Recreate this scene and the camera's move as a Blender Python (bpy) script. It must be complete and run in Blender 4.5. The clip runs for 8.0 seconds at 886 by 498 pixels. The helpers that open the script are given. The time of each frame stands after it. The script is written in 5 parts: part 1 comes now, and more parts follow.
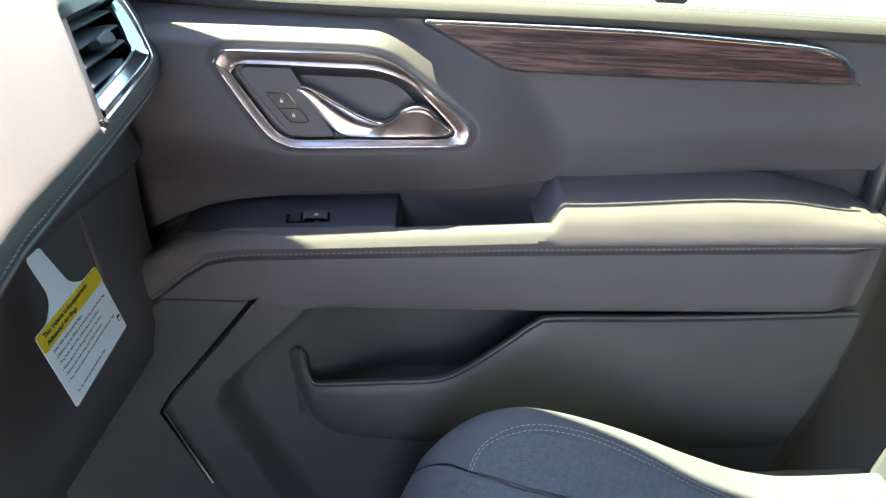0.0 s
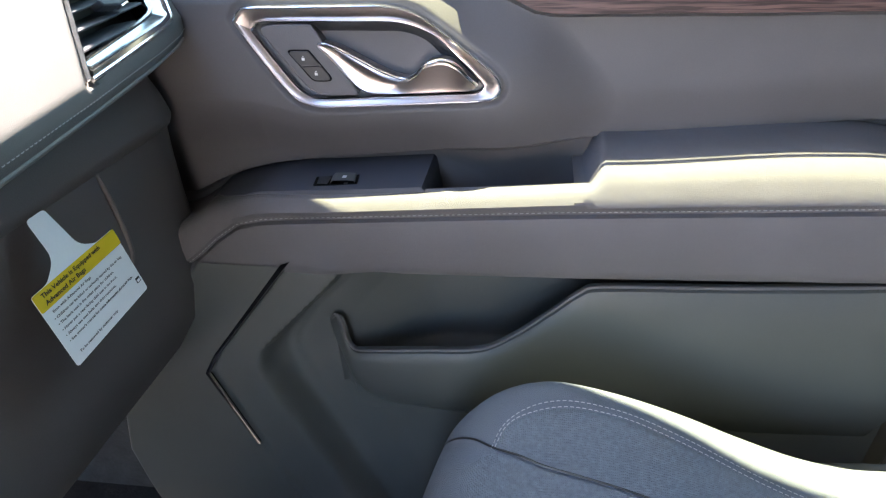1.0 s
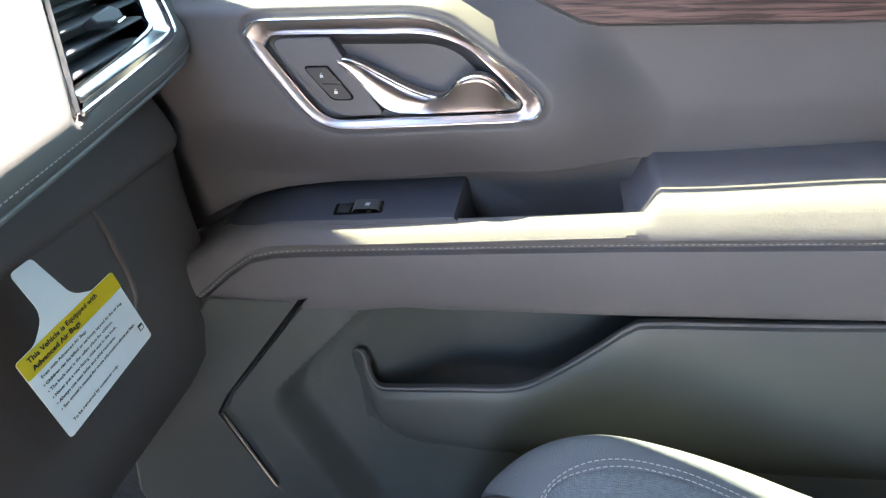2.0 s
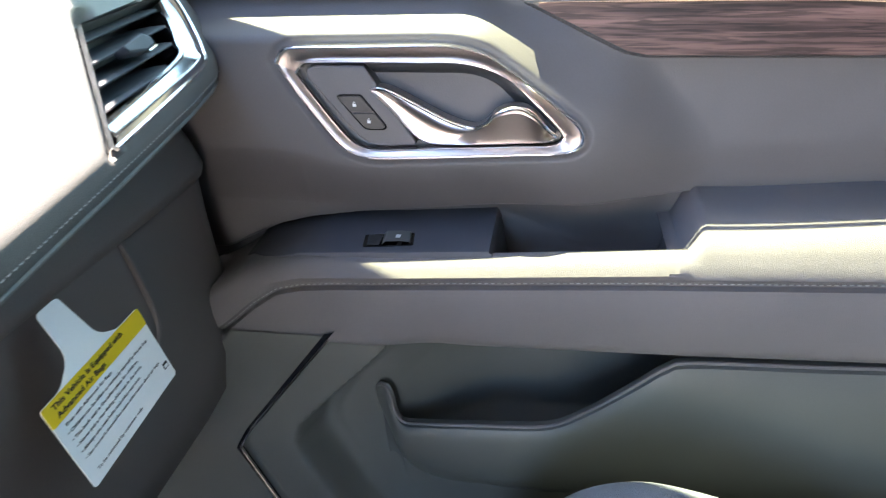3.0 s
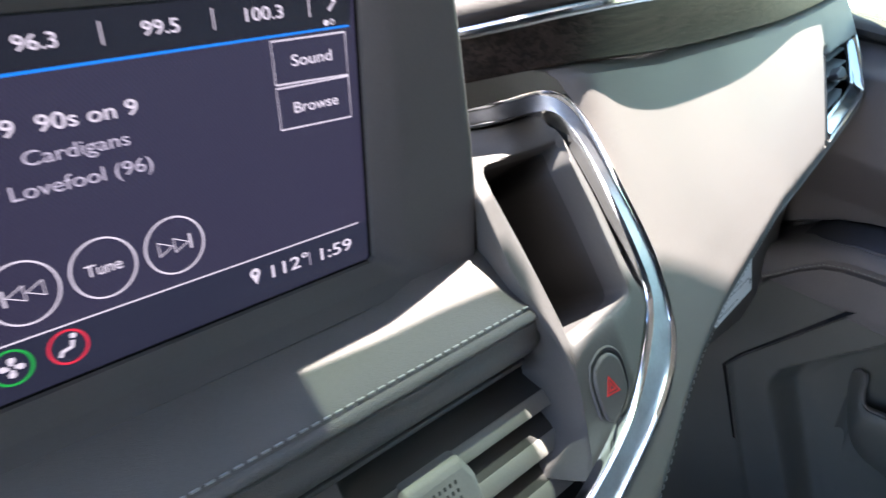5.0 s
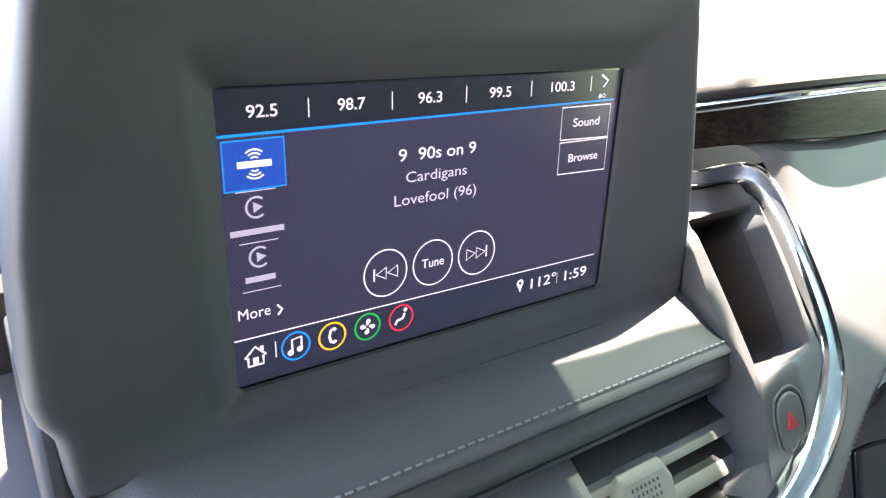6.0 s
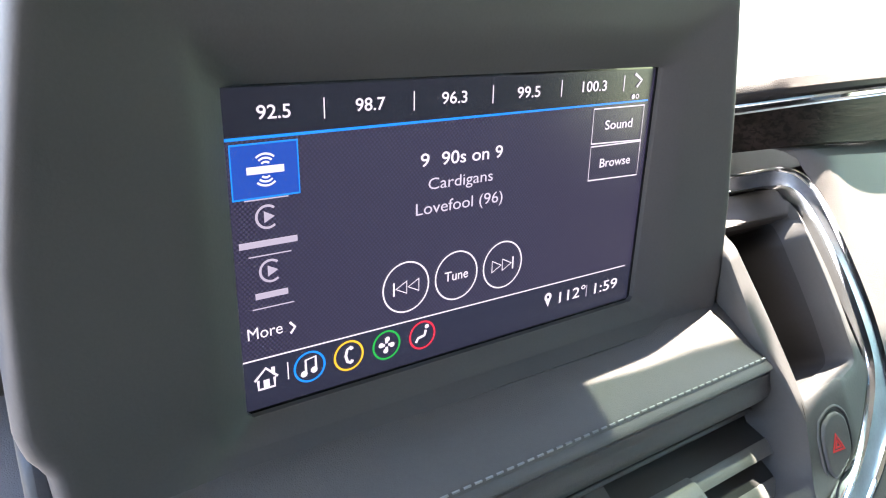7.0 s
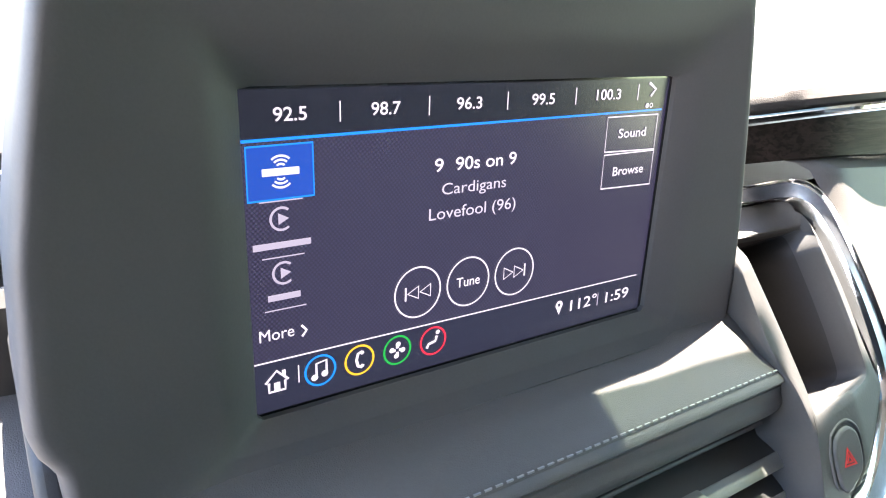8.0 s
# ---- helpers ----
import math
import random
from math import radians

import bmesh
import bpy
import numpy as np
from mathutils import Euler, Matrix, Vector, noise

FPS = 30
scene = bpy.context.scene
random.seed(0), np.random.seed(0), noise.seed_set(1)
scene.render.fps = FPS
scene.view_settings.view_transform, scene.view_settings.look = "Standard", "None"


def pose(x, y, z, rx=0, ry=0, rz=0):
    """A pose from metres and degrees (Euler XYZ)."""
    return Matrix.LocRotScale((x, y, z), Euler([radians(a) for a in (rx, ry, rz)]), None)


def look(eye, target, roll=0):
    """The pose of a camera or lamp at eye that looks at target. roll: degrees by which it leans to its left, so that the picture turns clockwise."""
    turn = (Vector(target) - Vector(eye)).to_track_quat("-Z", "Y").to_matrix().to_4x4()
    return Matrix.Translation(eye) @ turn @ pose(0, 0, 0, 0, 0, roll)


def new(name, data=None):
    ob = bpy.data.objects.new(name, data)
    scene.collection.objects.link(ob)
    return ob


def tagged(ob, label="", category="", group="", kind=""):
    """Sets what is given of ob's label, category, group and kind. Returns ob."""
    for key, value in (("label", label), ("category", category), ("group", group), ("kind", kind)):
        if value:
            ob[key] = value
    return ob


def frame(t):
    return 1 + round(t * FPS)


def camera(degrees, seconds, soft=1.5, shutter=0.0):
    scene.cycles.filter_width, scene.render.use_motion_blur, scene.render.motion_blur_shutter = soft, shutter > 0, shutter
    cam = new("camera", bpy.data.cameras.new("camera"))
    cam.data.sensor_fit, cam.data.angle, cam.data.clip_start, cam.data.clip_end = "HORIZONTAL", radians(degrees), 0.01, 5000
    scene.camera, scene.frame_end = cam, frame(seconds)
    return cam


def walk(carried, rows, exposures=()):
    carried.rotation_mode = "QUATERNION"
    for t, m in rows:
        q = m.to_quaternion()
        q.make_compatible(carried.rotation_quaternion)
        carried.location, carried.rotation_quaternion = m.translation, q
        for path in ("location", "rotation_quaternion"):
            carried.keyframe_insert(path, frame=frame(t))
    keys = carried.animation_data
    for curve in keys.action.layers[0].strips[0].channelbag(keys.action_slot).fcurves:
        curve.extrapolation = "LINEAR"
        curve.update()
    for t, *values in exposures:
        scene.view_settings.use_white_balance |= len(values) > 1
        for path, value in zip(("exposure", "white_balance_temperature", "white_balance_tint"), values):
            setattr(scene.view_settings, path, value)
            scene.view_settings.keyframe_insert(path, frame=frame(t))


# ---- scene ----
EXPO = 3.5
cam = camera(65.1, 8.0, 1.15, 0.2)
PATH = [
    (0, (-0.017, 0.042, 1.462), (0.056, 1.845, 0.598), 3.2),
    (0.5, (0.04, 0.093, 1.442), (-0.073, 1.873, 0.536), 0.7),
    (1, (0.064, 0.078, 1.442), (-0.194, 1.82, 0.494), -1.6),
    (1.5, (0.075, 0.096, 1.468), (-0.241, 1.825, 0.514), -1.2),
    (1.7, (0.06, 0.116, 1.448), (-0.251, 1.838, 0.479), -2.1),
    (2.8, (0.015, 0.198, 1.442), (-0.273, 1.94, 0.503), -2.8),
    (3, (0.008, 0.17, 1.451), (-0.296, 1.913, 0.52), -2.0),
    (3.5, (-0.013, 0.095, 1.481), (-0.452, 1.823, 0.575), 0.3),
    (4, (-0.038, 0.011, 1.497), (-0.712, 1.659, 0.586), 4.4),
    (4.5, (-0.065, -0.071, 1.505), (-1.015, 1.391, 0.523), 5.5),
    (4.8, (-0.069, -0.12, 1.51), (-1.151, 1.218, 0.491), 5.8),
    (5, (-0.065, -0.151, 1.521), (-1.248, 1.117, 0.524), 5.3),
    (5.2, (-0.055, -0.177, 1.532), (-1.345, 1.011, 0.569), 5.3),
    (6.3, (-0.061, -0.248, 1.531), (-1.49, 0.856, 0.672), 7.2),
    (6.5, (-0.067, -0.245, 1.528), (-1.499, 0.853, 0.666), 6.7),
    (7, (-0.075, -0.236, 1.524), (-1.517, 0.855, 0.67), 6.8),
    (7.5, (-0.075, -0.237, 1.525), (-1.539, 0.834, 0.682), 6.9),
    (8, (-0.076, -0.238, 1.522), (-1.537, 0.843, 0.694), 7.4),
]
# the clip's white balance cools as it turns to the display
EXPOSURES = [(0.0, EXPO + 0.58, 6400.0, 18.0), (0.5, EXPO + 0.66, 6400.0, 18.0), (1.0, EXPO + 0.95, 6450.0, 18.0), (1.5, EXPO + 1.18, 6500.0, 16.0), (3.0, EXPO + 1.20, 6450.0, 16.0), (3.5, EXPO + 0.62, 6500.0, 16.0), (4.5, EXPO + 0.18, 6250.0, 18.0), (5.0, EXPO + 0.55, 6150.0, 18.0), (6.3, EXPO + 0.95, 6400.0, 16.0), (7.0, EXPO + 0.90, 6400.0, 16.0), (7.5, EXPO + 1.03, 6400.0, 16.0), (8.0, EXPO + 1.08, 6400.0, 16.0)]
walk(cam, [(t, look(eye, target, roll)) for t, eye, target, roll in PATH], EXPOSURES)

# ---- light ----
# Sun high in front of the car and on the passenger's side; bright hazy desert sky.
SUN = Vector((-0.20, 0.19, 1.0))
sun = new("sun", bpy.data.lights.new("sun", "SUN"))
sun.data.energy, sun.data.angle, sun.data.color = 4.3, radians(0.6), (1.0, 0.87, 0.72)
sun.matrix_world = look(SUN * 10, (0, 0, 0))
world = bpy.data.worlds.new("sky")
scene.world = world
world.use_nodes = True
wn, wl = world.node_tree.nodes, world.node_tree.links
sky = wn.new("ShaderNodeTexSky")
sky.sky_type, sky.sun_disc = "NISHITA", False
sky.sun_elevation, sky.sun_rotation = radians(74.5), math.atan2(SUN.x, SUN.y)
sky.dust_density, sky.air_density = 0.6, 1.0
wn["Background"].inputs[1].default_value = 0.125
wl.new(sky.outputs[0], wn["Background"].inputs[0])


# ---- materials ----
def material(name, color, rough=0.5, metal=0.0, grain=0.0, grain_size=0.0012, pattern="noise", vary=0.12,
             vary_size=0.08, coat=0.0, spec=0.5, sheen=0.0):
    """A node material: base colour varied at two scales, with a fine relief of the given depth and size in metres."""
    m = bpy.data.materials.new(name)
    m.use_nodes = True
    n, l = m.node_tree.nodes, m.node_tree.links
    b = n["Principled BSDF"]
    b.inputs["Metallic"].default_value = metal
    b.inputs["Coat Weight"].default_value = coat
    b.inputs["Specular IOR Level"].default_value = spec
    b.inputs["Sheen Weight"].default_value = sheen
    geo = n.new("ShaderNodeNewGeometry")
    big = n.new("ShaderNodeTexNoise")
    big.inputs["Scale"].default_value, big.inputs["Detail"].default_value = 1 / vary_size, 4
    fine = n.new("ShaderNodeTexNoise")
    fine.inputs["Scale"].default_value, fine.inputs["Detail"].default_value = 0.5 / grain_size, 3
    l.new(geo.outputs["Position"], big.inputs["Vector"])
    l.new(geo.outputs["Position"], fine.inputs["Vector"])
    mix = n.new("ShaderNodeMath")
    mix.operation = "MULTIPLY_ADD"
    l.new(big.outputs["Fac"], mix.inputs[0])
    mix.inputs[1].default_value = 0.7
    half = n.new("ShaderNodeMath")
    half.operation = "MULTIPLY"
    l.new(fine.outputs["Fac"], half.inputs[0])
    half.inputs[1].default_value = 0.3
    l.new(half.outputs[0], mix.inputs[2])
    ramp = n.new("ShaderNodeMapRange")
    ramp.inputs["From Min"].default_value, ramp.inputs["From Max"].default_value = 0.25, 0.75
    ramp.inputs["To Min"].default_value, ramp.inputs["To Max"].default_value = 1 - vary, 1 + vary
    l.new(mix.outputs[0], ramp.inputs["Value"])
    col = n.new("ShaderNodeVectorMath")
    col.operation = "SCALE"
    col.inputs[0].default_value = color
    l.new(ramp.outputs["Result"], col.inputs["Scale"])
    l.new(col.outputs[0], b.inputs["Base Color"])
    rr = n.new("ShaderNodeMapRange")
    rr.inputs["To Min"].default_value, rr.inputs["To Max"].default_value = max(0.02, rough * 0.85), min(1.0, rough * 1.15)
    l.new(big.outputs["Fac"], rr.inputs["Value"])
    l.new(rr.outputs["Result"], b.inputs["Roughness"])
    if grain:
        bump = n.new("ShaderNodeBump")
        bump.inputs["Strength"].default_value, bump.inputs["Distance"].default_value = 1.0, grain
        if pattern == "leather":
            cell = n.new("ShaderNodeTexVoronoi")
            cell.feature, cell.distance = "DISTANCE_TO_EDGE", "EUCLIDEAN"
            cell.inputs["Scale"].default_value = 1 / grain_size
            warp = n.new("ShaderNodeVectorMath")
            warp.operation = "MULTIPLY_ADD"
            l.new(fine.outputs["Color"], warp.inputs[0])
            warp.inputs[1].default_value = (grain_size,) * 3
            l.new(geo.outputs["Position"], warp.inputs[2])
            l.new(warp.outputs[0], cell.inputs["Vector"])
            flat = n.new("ShaderNodeMapRange")
            flat.inputs["From Max"].default_value = 0.25
            flat.interpolation_type = "SMOOTHSTEP"
            l.new(cell.outputs["Distance"], flat.inputs["Value"])
            l.new(flat.outputs["Result"], bump.inputs["Height"])
        elif pattern == "weave":
            wave = n.new("ShaderNodeTexVoronoi")
            wave.inputs["Scale"].default_value = 1 / grain_size
            wave.inputs["Randomness"].default_value = 0.35
            l.new(geo.outputs["Position"], wave.inputs["Vector"])
            l.new(wave.outputs["Distance"], bump.inputs["Height"])
        else:
            l.new(fine.outputs["Fac"], bump.inputs["Height"])
        l.new(bump.outputs["Normal"], b.inputs["Normal"])
    return m


def wood_material(name, dark, light, along):
    """Open-pored wood with long grain along one axis of the world."""
    m = bpy.data.materials.new(name)
    m.use_nodes = True
    n, l = m.node_tree.nodes, m.node_tree.links
    b = n["Principled BSDF"]
    geo, scale = n.new("ShaderNodeNewGeometry"), n.new("ShaderNodeVectorMath")
    scale.operation = "MULTIPLY"
    scale.inputs[1].default_value = along
    l.new(geo.outputs["Position"], scale.inputs[0])
    grain, pores = n.new("ShaderNodeTexNoise"), n.new("ShaderNodeTexNoise")
    for tex, s, d in ((grain, 60, 6), (pores, 240, 3)):
        tex.inputs["Scale"].default_value, tex.inputs["Detail"].default_value = s, d
        tex.inputs["Distortion"].default_value = 0.6
        l.new(scale.outputs[0], tex.inputs["Vector"])
    ramp = n.new("ShaderNodeValToRGB")
    ramp.color_ramp.elements[0].position, ramp.color_ramp.elements[1].position = 0.36, 0.66
    ramp.color_ramp.elements[0].color, ramp.color_ramp.elements[1].color = (*dark, 1), (*light, 1)
    l.new(grain.outputs["Fac"], ramp.inputs["Fac"])
    mul = n.new("ShaderNodeMixRGB")
    mul.blend_type, mul.inputs["Fac"].default_value = "MULTIPLY", 0.85
    pore = n.new("ShaderNodeMapRange")
    pore.inputs["From Min"].default_value, pore.inputs["From Max"].default_value = 0.40, 0.56
    pore.inputs["To Min"].default_value = 0.22
    l.new(pores.outputs["Fac"], pore.inputs["Value"])
    l.new(ramp.outputs["Color"], mul.inputs["Color1"])
    l.new(pore.outputs[0], mul.inputs["Color2"])
    l.new(mul.outputs["Color"], b.inputs["Base Color"])
    b.inputs["Roughness"].default_value = 0.55
    b.inputs["Specular IOR Level"].default_value = 0.3
    bump = n.new("ShaderNodeBump")
    bump.inputs["Strength"].default_value, bump.inputs["Distance"].default_value = 0.6, 0.0004
    l.new(pores.outputs["Fac"], bump.inputs["Height"])
    l.new(bump.outputs["Normal"], b.inputs["Normal"])
    return m


def glow(name, color, strength, dots=0.0, axes=()):
    """A lit display colour; dots: size in metres of the fine raster on it, laid out along two axes."""
    m = bpy.data.materials.new(name)
    m.use_nodes = True
    n, l = m.node_tree.nodes, m.node_tree.links
    b = n["Principled BSDF"]
    b.inputs["Base Color"].default_value = (0.01, 0.01, 0.012, 1)
    b.inputs["Roughness"].default_value = 0.22
    b.inputs["Emission Color"].default_value = (*color, 1)
    b.inputs["Emission Strength"].default_value = strength
    if dots:
        geo, cell = n.new("ShaderNodeNewGeometry"), n.new("ShaderNodeTexVoronoi")
        cell.inputs["Scale"].default_value, cell.inputs["Randomness"].default_value = 1 / dots, 0.0
        flat = n.new("ShaderNodeCombineXYZ")
        for k, axis in enumerate(axes):
            along = n.new("ShaderNodeVectorMath")
            along.operation = "DOT_PRODUCT"
            along.inputs[1].default_value = axis
            l.new(geo.outputs["Position"], along.inputs[0])
            l.new(along.outputs["Value"], flat.inputs[k])
        l.new(flat.outputs[0], cell.inputs["Vector"])
        rr = n.new("ShaderNodeMapRange")
        rr.inputs["From Min"].default_value, rr.inputs["From Max"].default_value = 0.1, 0.6
        rr.inputs["To Min"].default_value, rr.inputs["To Max"].default_value = strength * 1.7, strength * 0.4
        l.new(cell.outputs["Distance"], rr.inputs["Value"])
        l.new(rr.outputs["Result"], b.inputs["Emission Strength"])
    return m


def pane_material(name, tint, gloss=0.06):
    """Thin glass: light goes straight through, tinted, with a faint mirror image."""
    m = bpy.data.materials.new(name)
    m.use_nodes = True
    n, l = m.node_tree.nodes, m.node_tree.links
    clear, shine, both = n.new("ShaderNodeBsdfTransparent"), n.new("ShaderNodeBsdfGlossy"), n.new("ShaderNodeMixShader")
    clear.inputs["Color"].default_value = (*tint, 1)
    shine.inputs["Roughness"].default_value = 0.02
    both.inputs["Fac"].default_value = gloss
    l.new(clear.outputs[0], both.inputs[1])
    l.new(shine.outputs[0], both.inputs[2])
    l.new(both.outputs[0], n["Material Output"].inputs["Surface"])
    return m


LEATHER = material("grey_leather", (0.1120, 0.1075, 0.1065), 0.55, grain=0.00006, grain_size=0.0008, pattern="leather", spec=0.4)
SOFT = material("soft_touch_plastic", (0.1000, 0.0940, 0.0935), 0.6, grain=0.00012, grain_size=0.0007, spec=0.4)
VINYL = material("door_vinyl", (0.1040, 0.0980, 0.1010), 0.5, grain=0.00013, grain_size=0.0009, pattern="leather", spec=0.45)
DASHTOP = material("dash_top_vinyl", (0.046, 0.043, 0.041), 0.6, grain=0.0001, grain_size=0.0009, pattern="leather", spec=0.4)
STACK = material("centre_stack_plastic", (0.0680, 0.0685, 0.0695), 0.55, grain=0.00008, grain_size=0.0007, spec=0.4)
PLASTIC = material("dark_plastic", (0.0730, 0.0770, 0.0730), 0.5, grain=0.0001, grain_size=0.0006, spec=0.45)
RUBBERY = material("cubby_rubber", (0.0480, 0.0480, 0.0500), 0.7, grain=0.0001, grain_size=0.001, spec=0.3)
LOUVER = material("louver_plastic", (0.052, 0.055, 0.066), 0.62, grain=0.00004, grain_size=0.0006, spec=0.3)
DOORSOFT = material("door_soft_plastic", (0.0800, 0.0760, 0.0770), 0.58, grain=0.00012, grain_size=0.0007, spec=0.4)
# door vinyl again, darkened in colour to offset strong sun through the side window
SILL = material("sill_vinyl", (0.0430, 0.0430, 0.0415), 0.6, grain=0.00012, grain_size=0.0009, pattern="leather", spec=0.4)
# paler than the other plastics: the light on the centre vents is in its colour
VENTLIT = material("lit_vent_plastic", (0.1800, 0.1830, 0.1760), 0.5, grain=0.00005, grain_size=0.0006, spec=0.4)
BLACK = material("black_plastic", (0.0240, 0.0248, 0.0256), 0.42, grain=0.00005, grain_size=0.0006)
GLOSS = material("piano_black", (0.006, 0.006, 0.007), 0.12, coat=0.5)
HOUSING = material("display_housing_plastic", (0.0830, 0.0820, 0.0850), 0.55, grain=0.00004, grain_size=0.0005, spec=0.35)
CHROME = material("satin_chrome", (0.86, 0.86, 0.87), 0.16, metal=1.0, vary=0.05)
NICKEL = material("brushed_nickel", (0.48, 0.42, 0.395), 0.3, metal=1.0, vary=0.06)
RAIL = material("brushed_blue_chrome", (0.3500, 0.3800, 0.4400), 0.42, metal=1.0, grain=0.00006, grain_size=0.0009, vary=0.2, vary_size=0.012)
SMOKED = material("smoked_chrome", (0.5000, 0.5100, 0.5400), 0.13, metal=1.0, vary=0.15, vary_size=0.02)
MIRROR = material("bright_chrome", (0.6000, 0.6300, 0.6700), 0.12, metal=1.0, vary=0.06, vary_size=0.02)
FABRIC = material("woven_seat_cloth", (0.0900, 0.1060, 0.1260), 0.85, grain=0.0007, grain_size=0.0016, pattern="weave", vary=0.3, vary_size=0.004, sheen=0.25)
BOLSTER = material("bolster_vinyl", (0.0980, 0.1120, 0.1350), 0.62, grain=0.0003, grain_size=0.0013, pattern="leather", sheen=0.1)
CARPET = material("floor_carpet", (0.0450, 0.0450, 0.0470), 0.95, grain=0.002, grain_size=0.003, vary=0.4, vary_size=0.02)
HEADLINER = material("headliner_cloth", (0.2080, 0.2000, 0.1920), 0.95, grain=0.0005, grain_size=0.002)
THREAD = material("grey_thread", (0.3600, 0.3600, 0.3600), 0.7)
CARD = material("white_card", (0.9000, 0.9100, 0.9200), 0.6, vary=0.03)
YELLOW = material("yellow_print", (0.80, 0.56, 0.01), 0.55, vary=0.03)
INK = material("black_ink", (0.02, 0.02, 0.02), 0.6)
RED = material("red_print", (0.45, 0.025, 0.025), 0.5)
ICON = material("white_print", (0.65, 0.65, 0.65), 0.5)
# dash wood has shade put into its colour, to offset strong ambient light
DIMWOOD = wood_material("dimmed_open_pore_wood", (0.012, 0.0088, 0.0075), (0.038, 0.028, 0.024), (2.0, 0.09, 2.0))
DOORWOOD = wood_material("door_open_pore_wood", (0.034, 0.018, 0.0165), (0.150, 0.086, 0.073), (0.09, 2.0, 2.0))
ASPHALT = material("pale_concrete", (0.5800, 0.5500, 0.4900), 0.9, grain=0.004, grain_size=0.02, vary=0.15, vary_size=0.8)
PAINT = material("dark_car_paint", (0.05, 0.055, 0.06), 0.25, coat=0.8)
RUBBER = material("tyre_rubber", (0.025, 0.025, 0.025), 0.8, grain=0.002, grain_size=0.01)
CLEAR = pane_material("clear_glass", (0.90, 0.92, 0.90), 0.03)
TINT = pane_material("green_tinted_glass", (0.49, 0.57, 0.41), 0.03)
BAND = pane_material("shade_band_glass", (0.056, 0.078, 0.066), 0.03)

# ---- helpers for building ----


def thing(name, place, label, category, kind="", group=""):
    ob = new(name)
    ob.empty_display_size = 0.02
    ob.matrix_basis = Matrix.Translation(place)
    return tagged(ob, label, category, group, kind)


def part(name, bm, mat, parent, label="", smooth=True, bevel=0.0, segments=2):
    """Links a bmesh as one mesh object under a thing or a part."""
    me = bpy.data.meshes.new(name)
    bmesh.ops.recalc_face_normals(bm, faces=bm.faces)
    bm.to_mesh(me)
    bm.free()
    me.materials.append(mat)
    ob = new(name, me)
    if parent is not None:
        ob.parent = parent
        if parent.data is None:
            ob.matrix_parent_inverse = parent.matrix_basis.inverted()
    for p in me.polygons:
        p.use_smooth = smooth
    if smooth:
        me.set_sharp_from_angle(angle=radians(38))
    if bevel:
        mod = ob.modifiers.new("bevel", "BEVEL")
        mod.width, mod.segments, mod.limit_method, mod.angle_limit = bevel, segments, "ANGLE", radians(35)
    if label:
        ob["label"] = label
    return ob


def setting(name, bm, mat, label, category, smooth=False, bevel=0.0):
    return tagged(part(name, bm, mat, None, label, smooth, bevel), label, category, kind="structure")


def lattice(rows, close=False):
    """A bmesh surface through rows of equally many points; close joins the last row to the first."""
    bm = bmesh.new()
    vs = [[bm.verts.new(p) for p in row] for row in rows]
    pairs = list(zip(vs, vs[1:])) + ([(vs[-1], vs[0])] if close else [])
    for a, b in pairs:
        for i in range(len(a) - 1):
            try:
                bm.faces.new((a[i], a[i + 1], b[i + 1], b[i]))
            except ValueError:
                pass
    return bm


def spline(pts, n):
    """n points at even arc length along a Catmull-Rom curve through pts."""
    p = np.array(pts, float)
    e = np.vstack([2 * p[0] - p[1], p, 2 * p[-1] - p[-2]])
    out = []
    for i in range(len(p) - 1):
        a, b, c, d = e[i:i + 4]
        for t in np.linspace(0, 1, 17)[: 17 if i == len(p) - 2 else 16]:
            out.append(0.5 * (2 * b + (c - a) * t + (2 * a - 5 * b + 4 * c - d) * t * t + (3 * b - a - 3 * c + d) * t ** 3))
    return even(out, n)


def even(pts, n):
    """n points at even arc length along a polyline."""
    o = np.array(pts, float)
    s = np.r_[0, np.cumsum(np.linalg.norm(np.diff(o, axis=0), axis=1))]
    return np.stack([np.interp(np.linspace(0, s[-1], n), s, o[:, k]) for k in range(o.shape[1])], 1)


def rounded(poly, r, n=5):
    """The polygon with its corners rounded; r is one radius or one for each corner."""
    p, out = [np.array(q, float) for q in poly], []
    for i, b in enumerate(p):
        a, c = p[i - 1], p[(i + 1) % len(p)]
        rad = r[i] if isinstance(r, (list, tuple)) else r
        da, dc = (a - b) / np.linalg.norm(a - b), (c - b) / np.linalg.norm(c - b)
        half = math.acos(max(-1, min(1, float(da @ dc)))) / 2
        cut = min(rad / math.tan(half), 0.48 * np.linalg.norm(a - b), 0.48 * np.linalg.norm(c - b))
        for k in range(n + 1):
            t = k / n
            out.append((1 - t) ** 2 * (b + da * cut) + 2 * t * (1 - t) * b + t * t * (b + dc * cut))
    return [tuple(float(v) for v in q) for q in out]


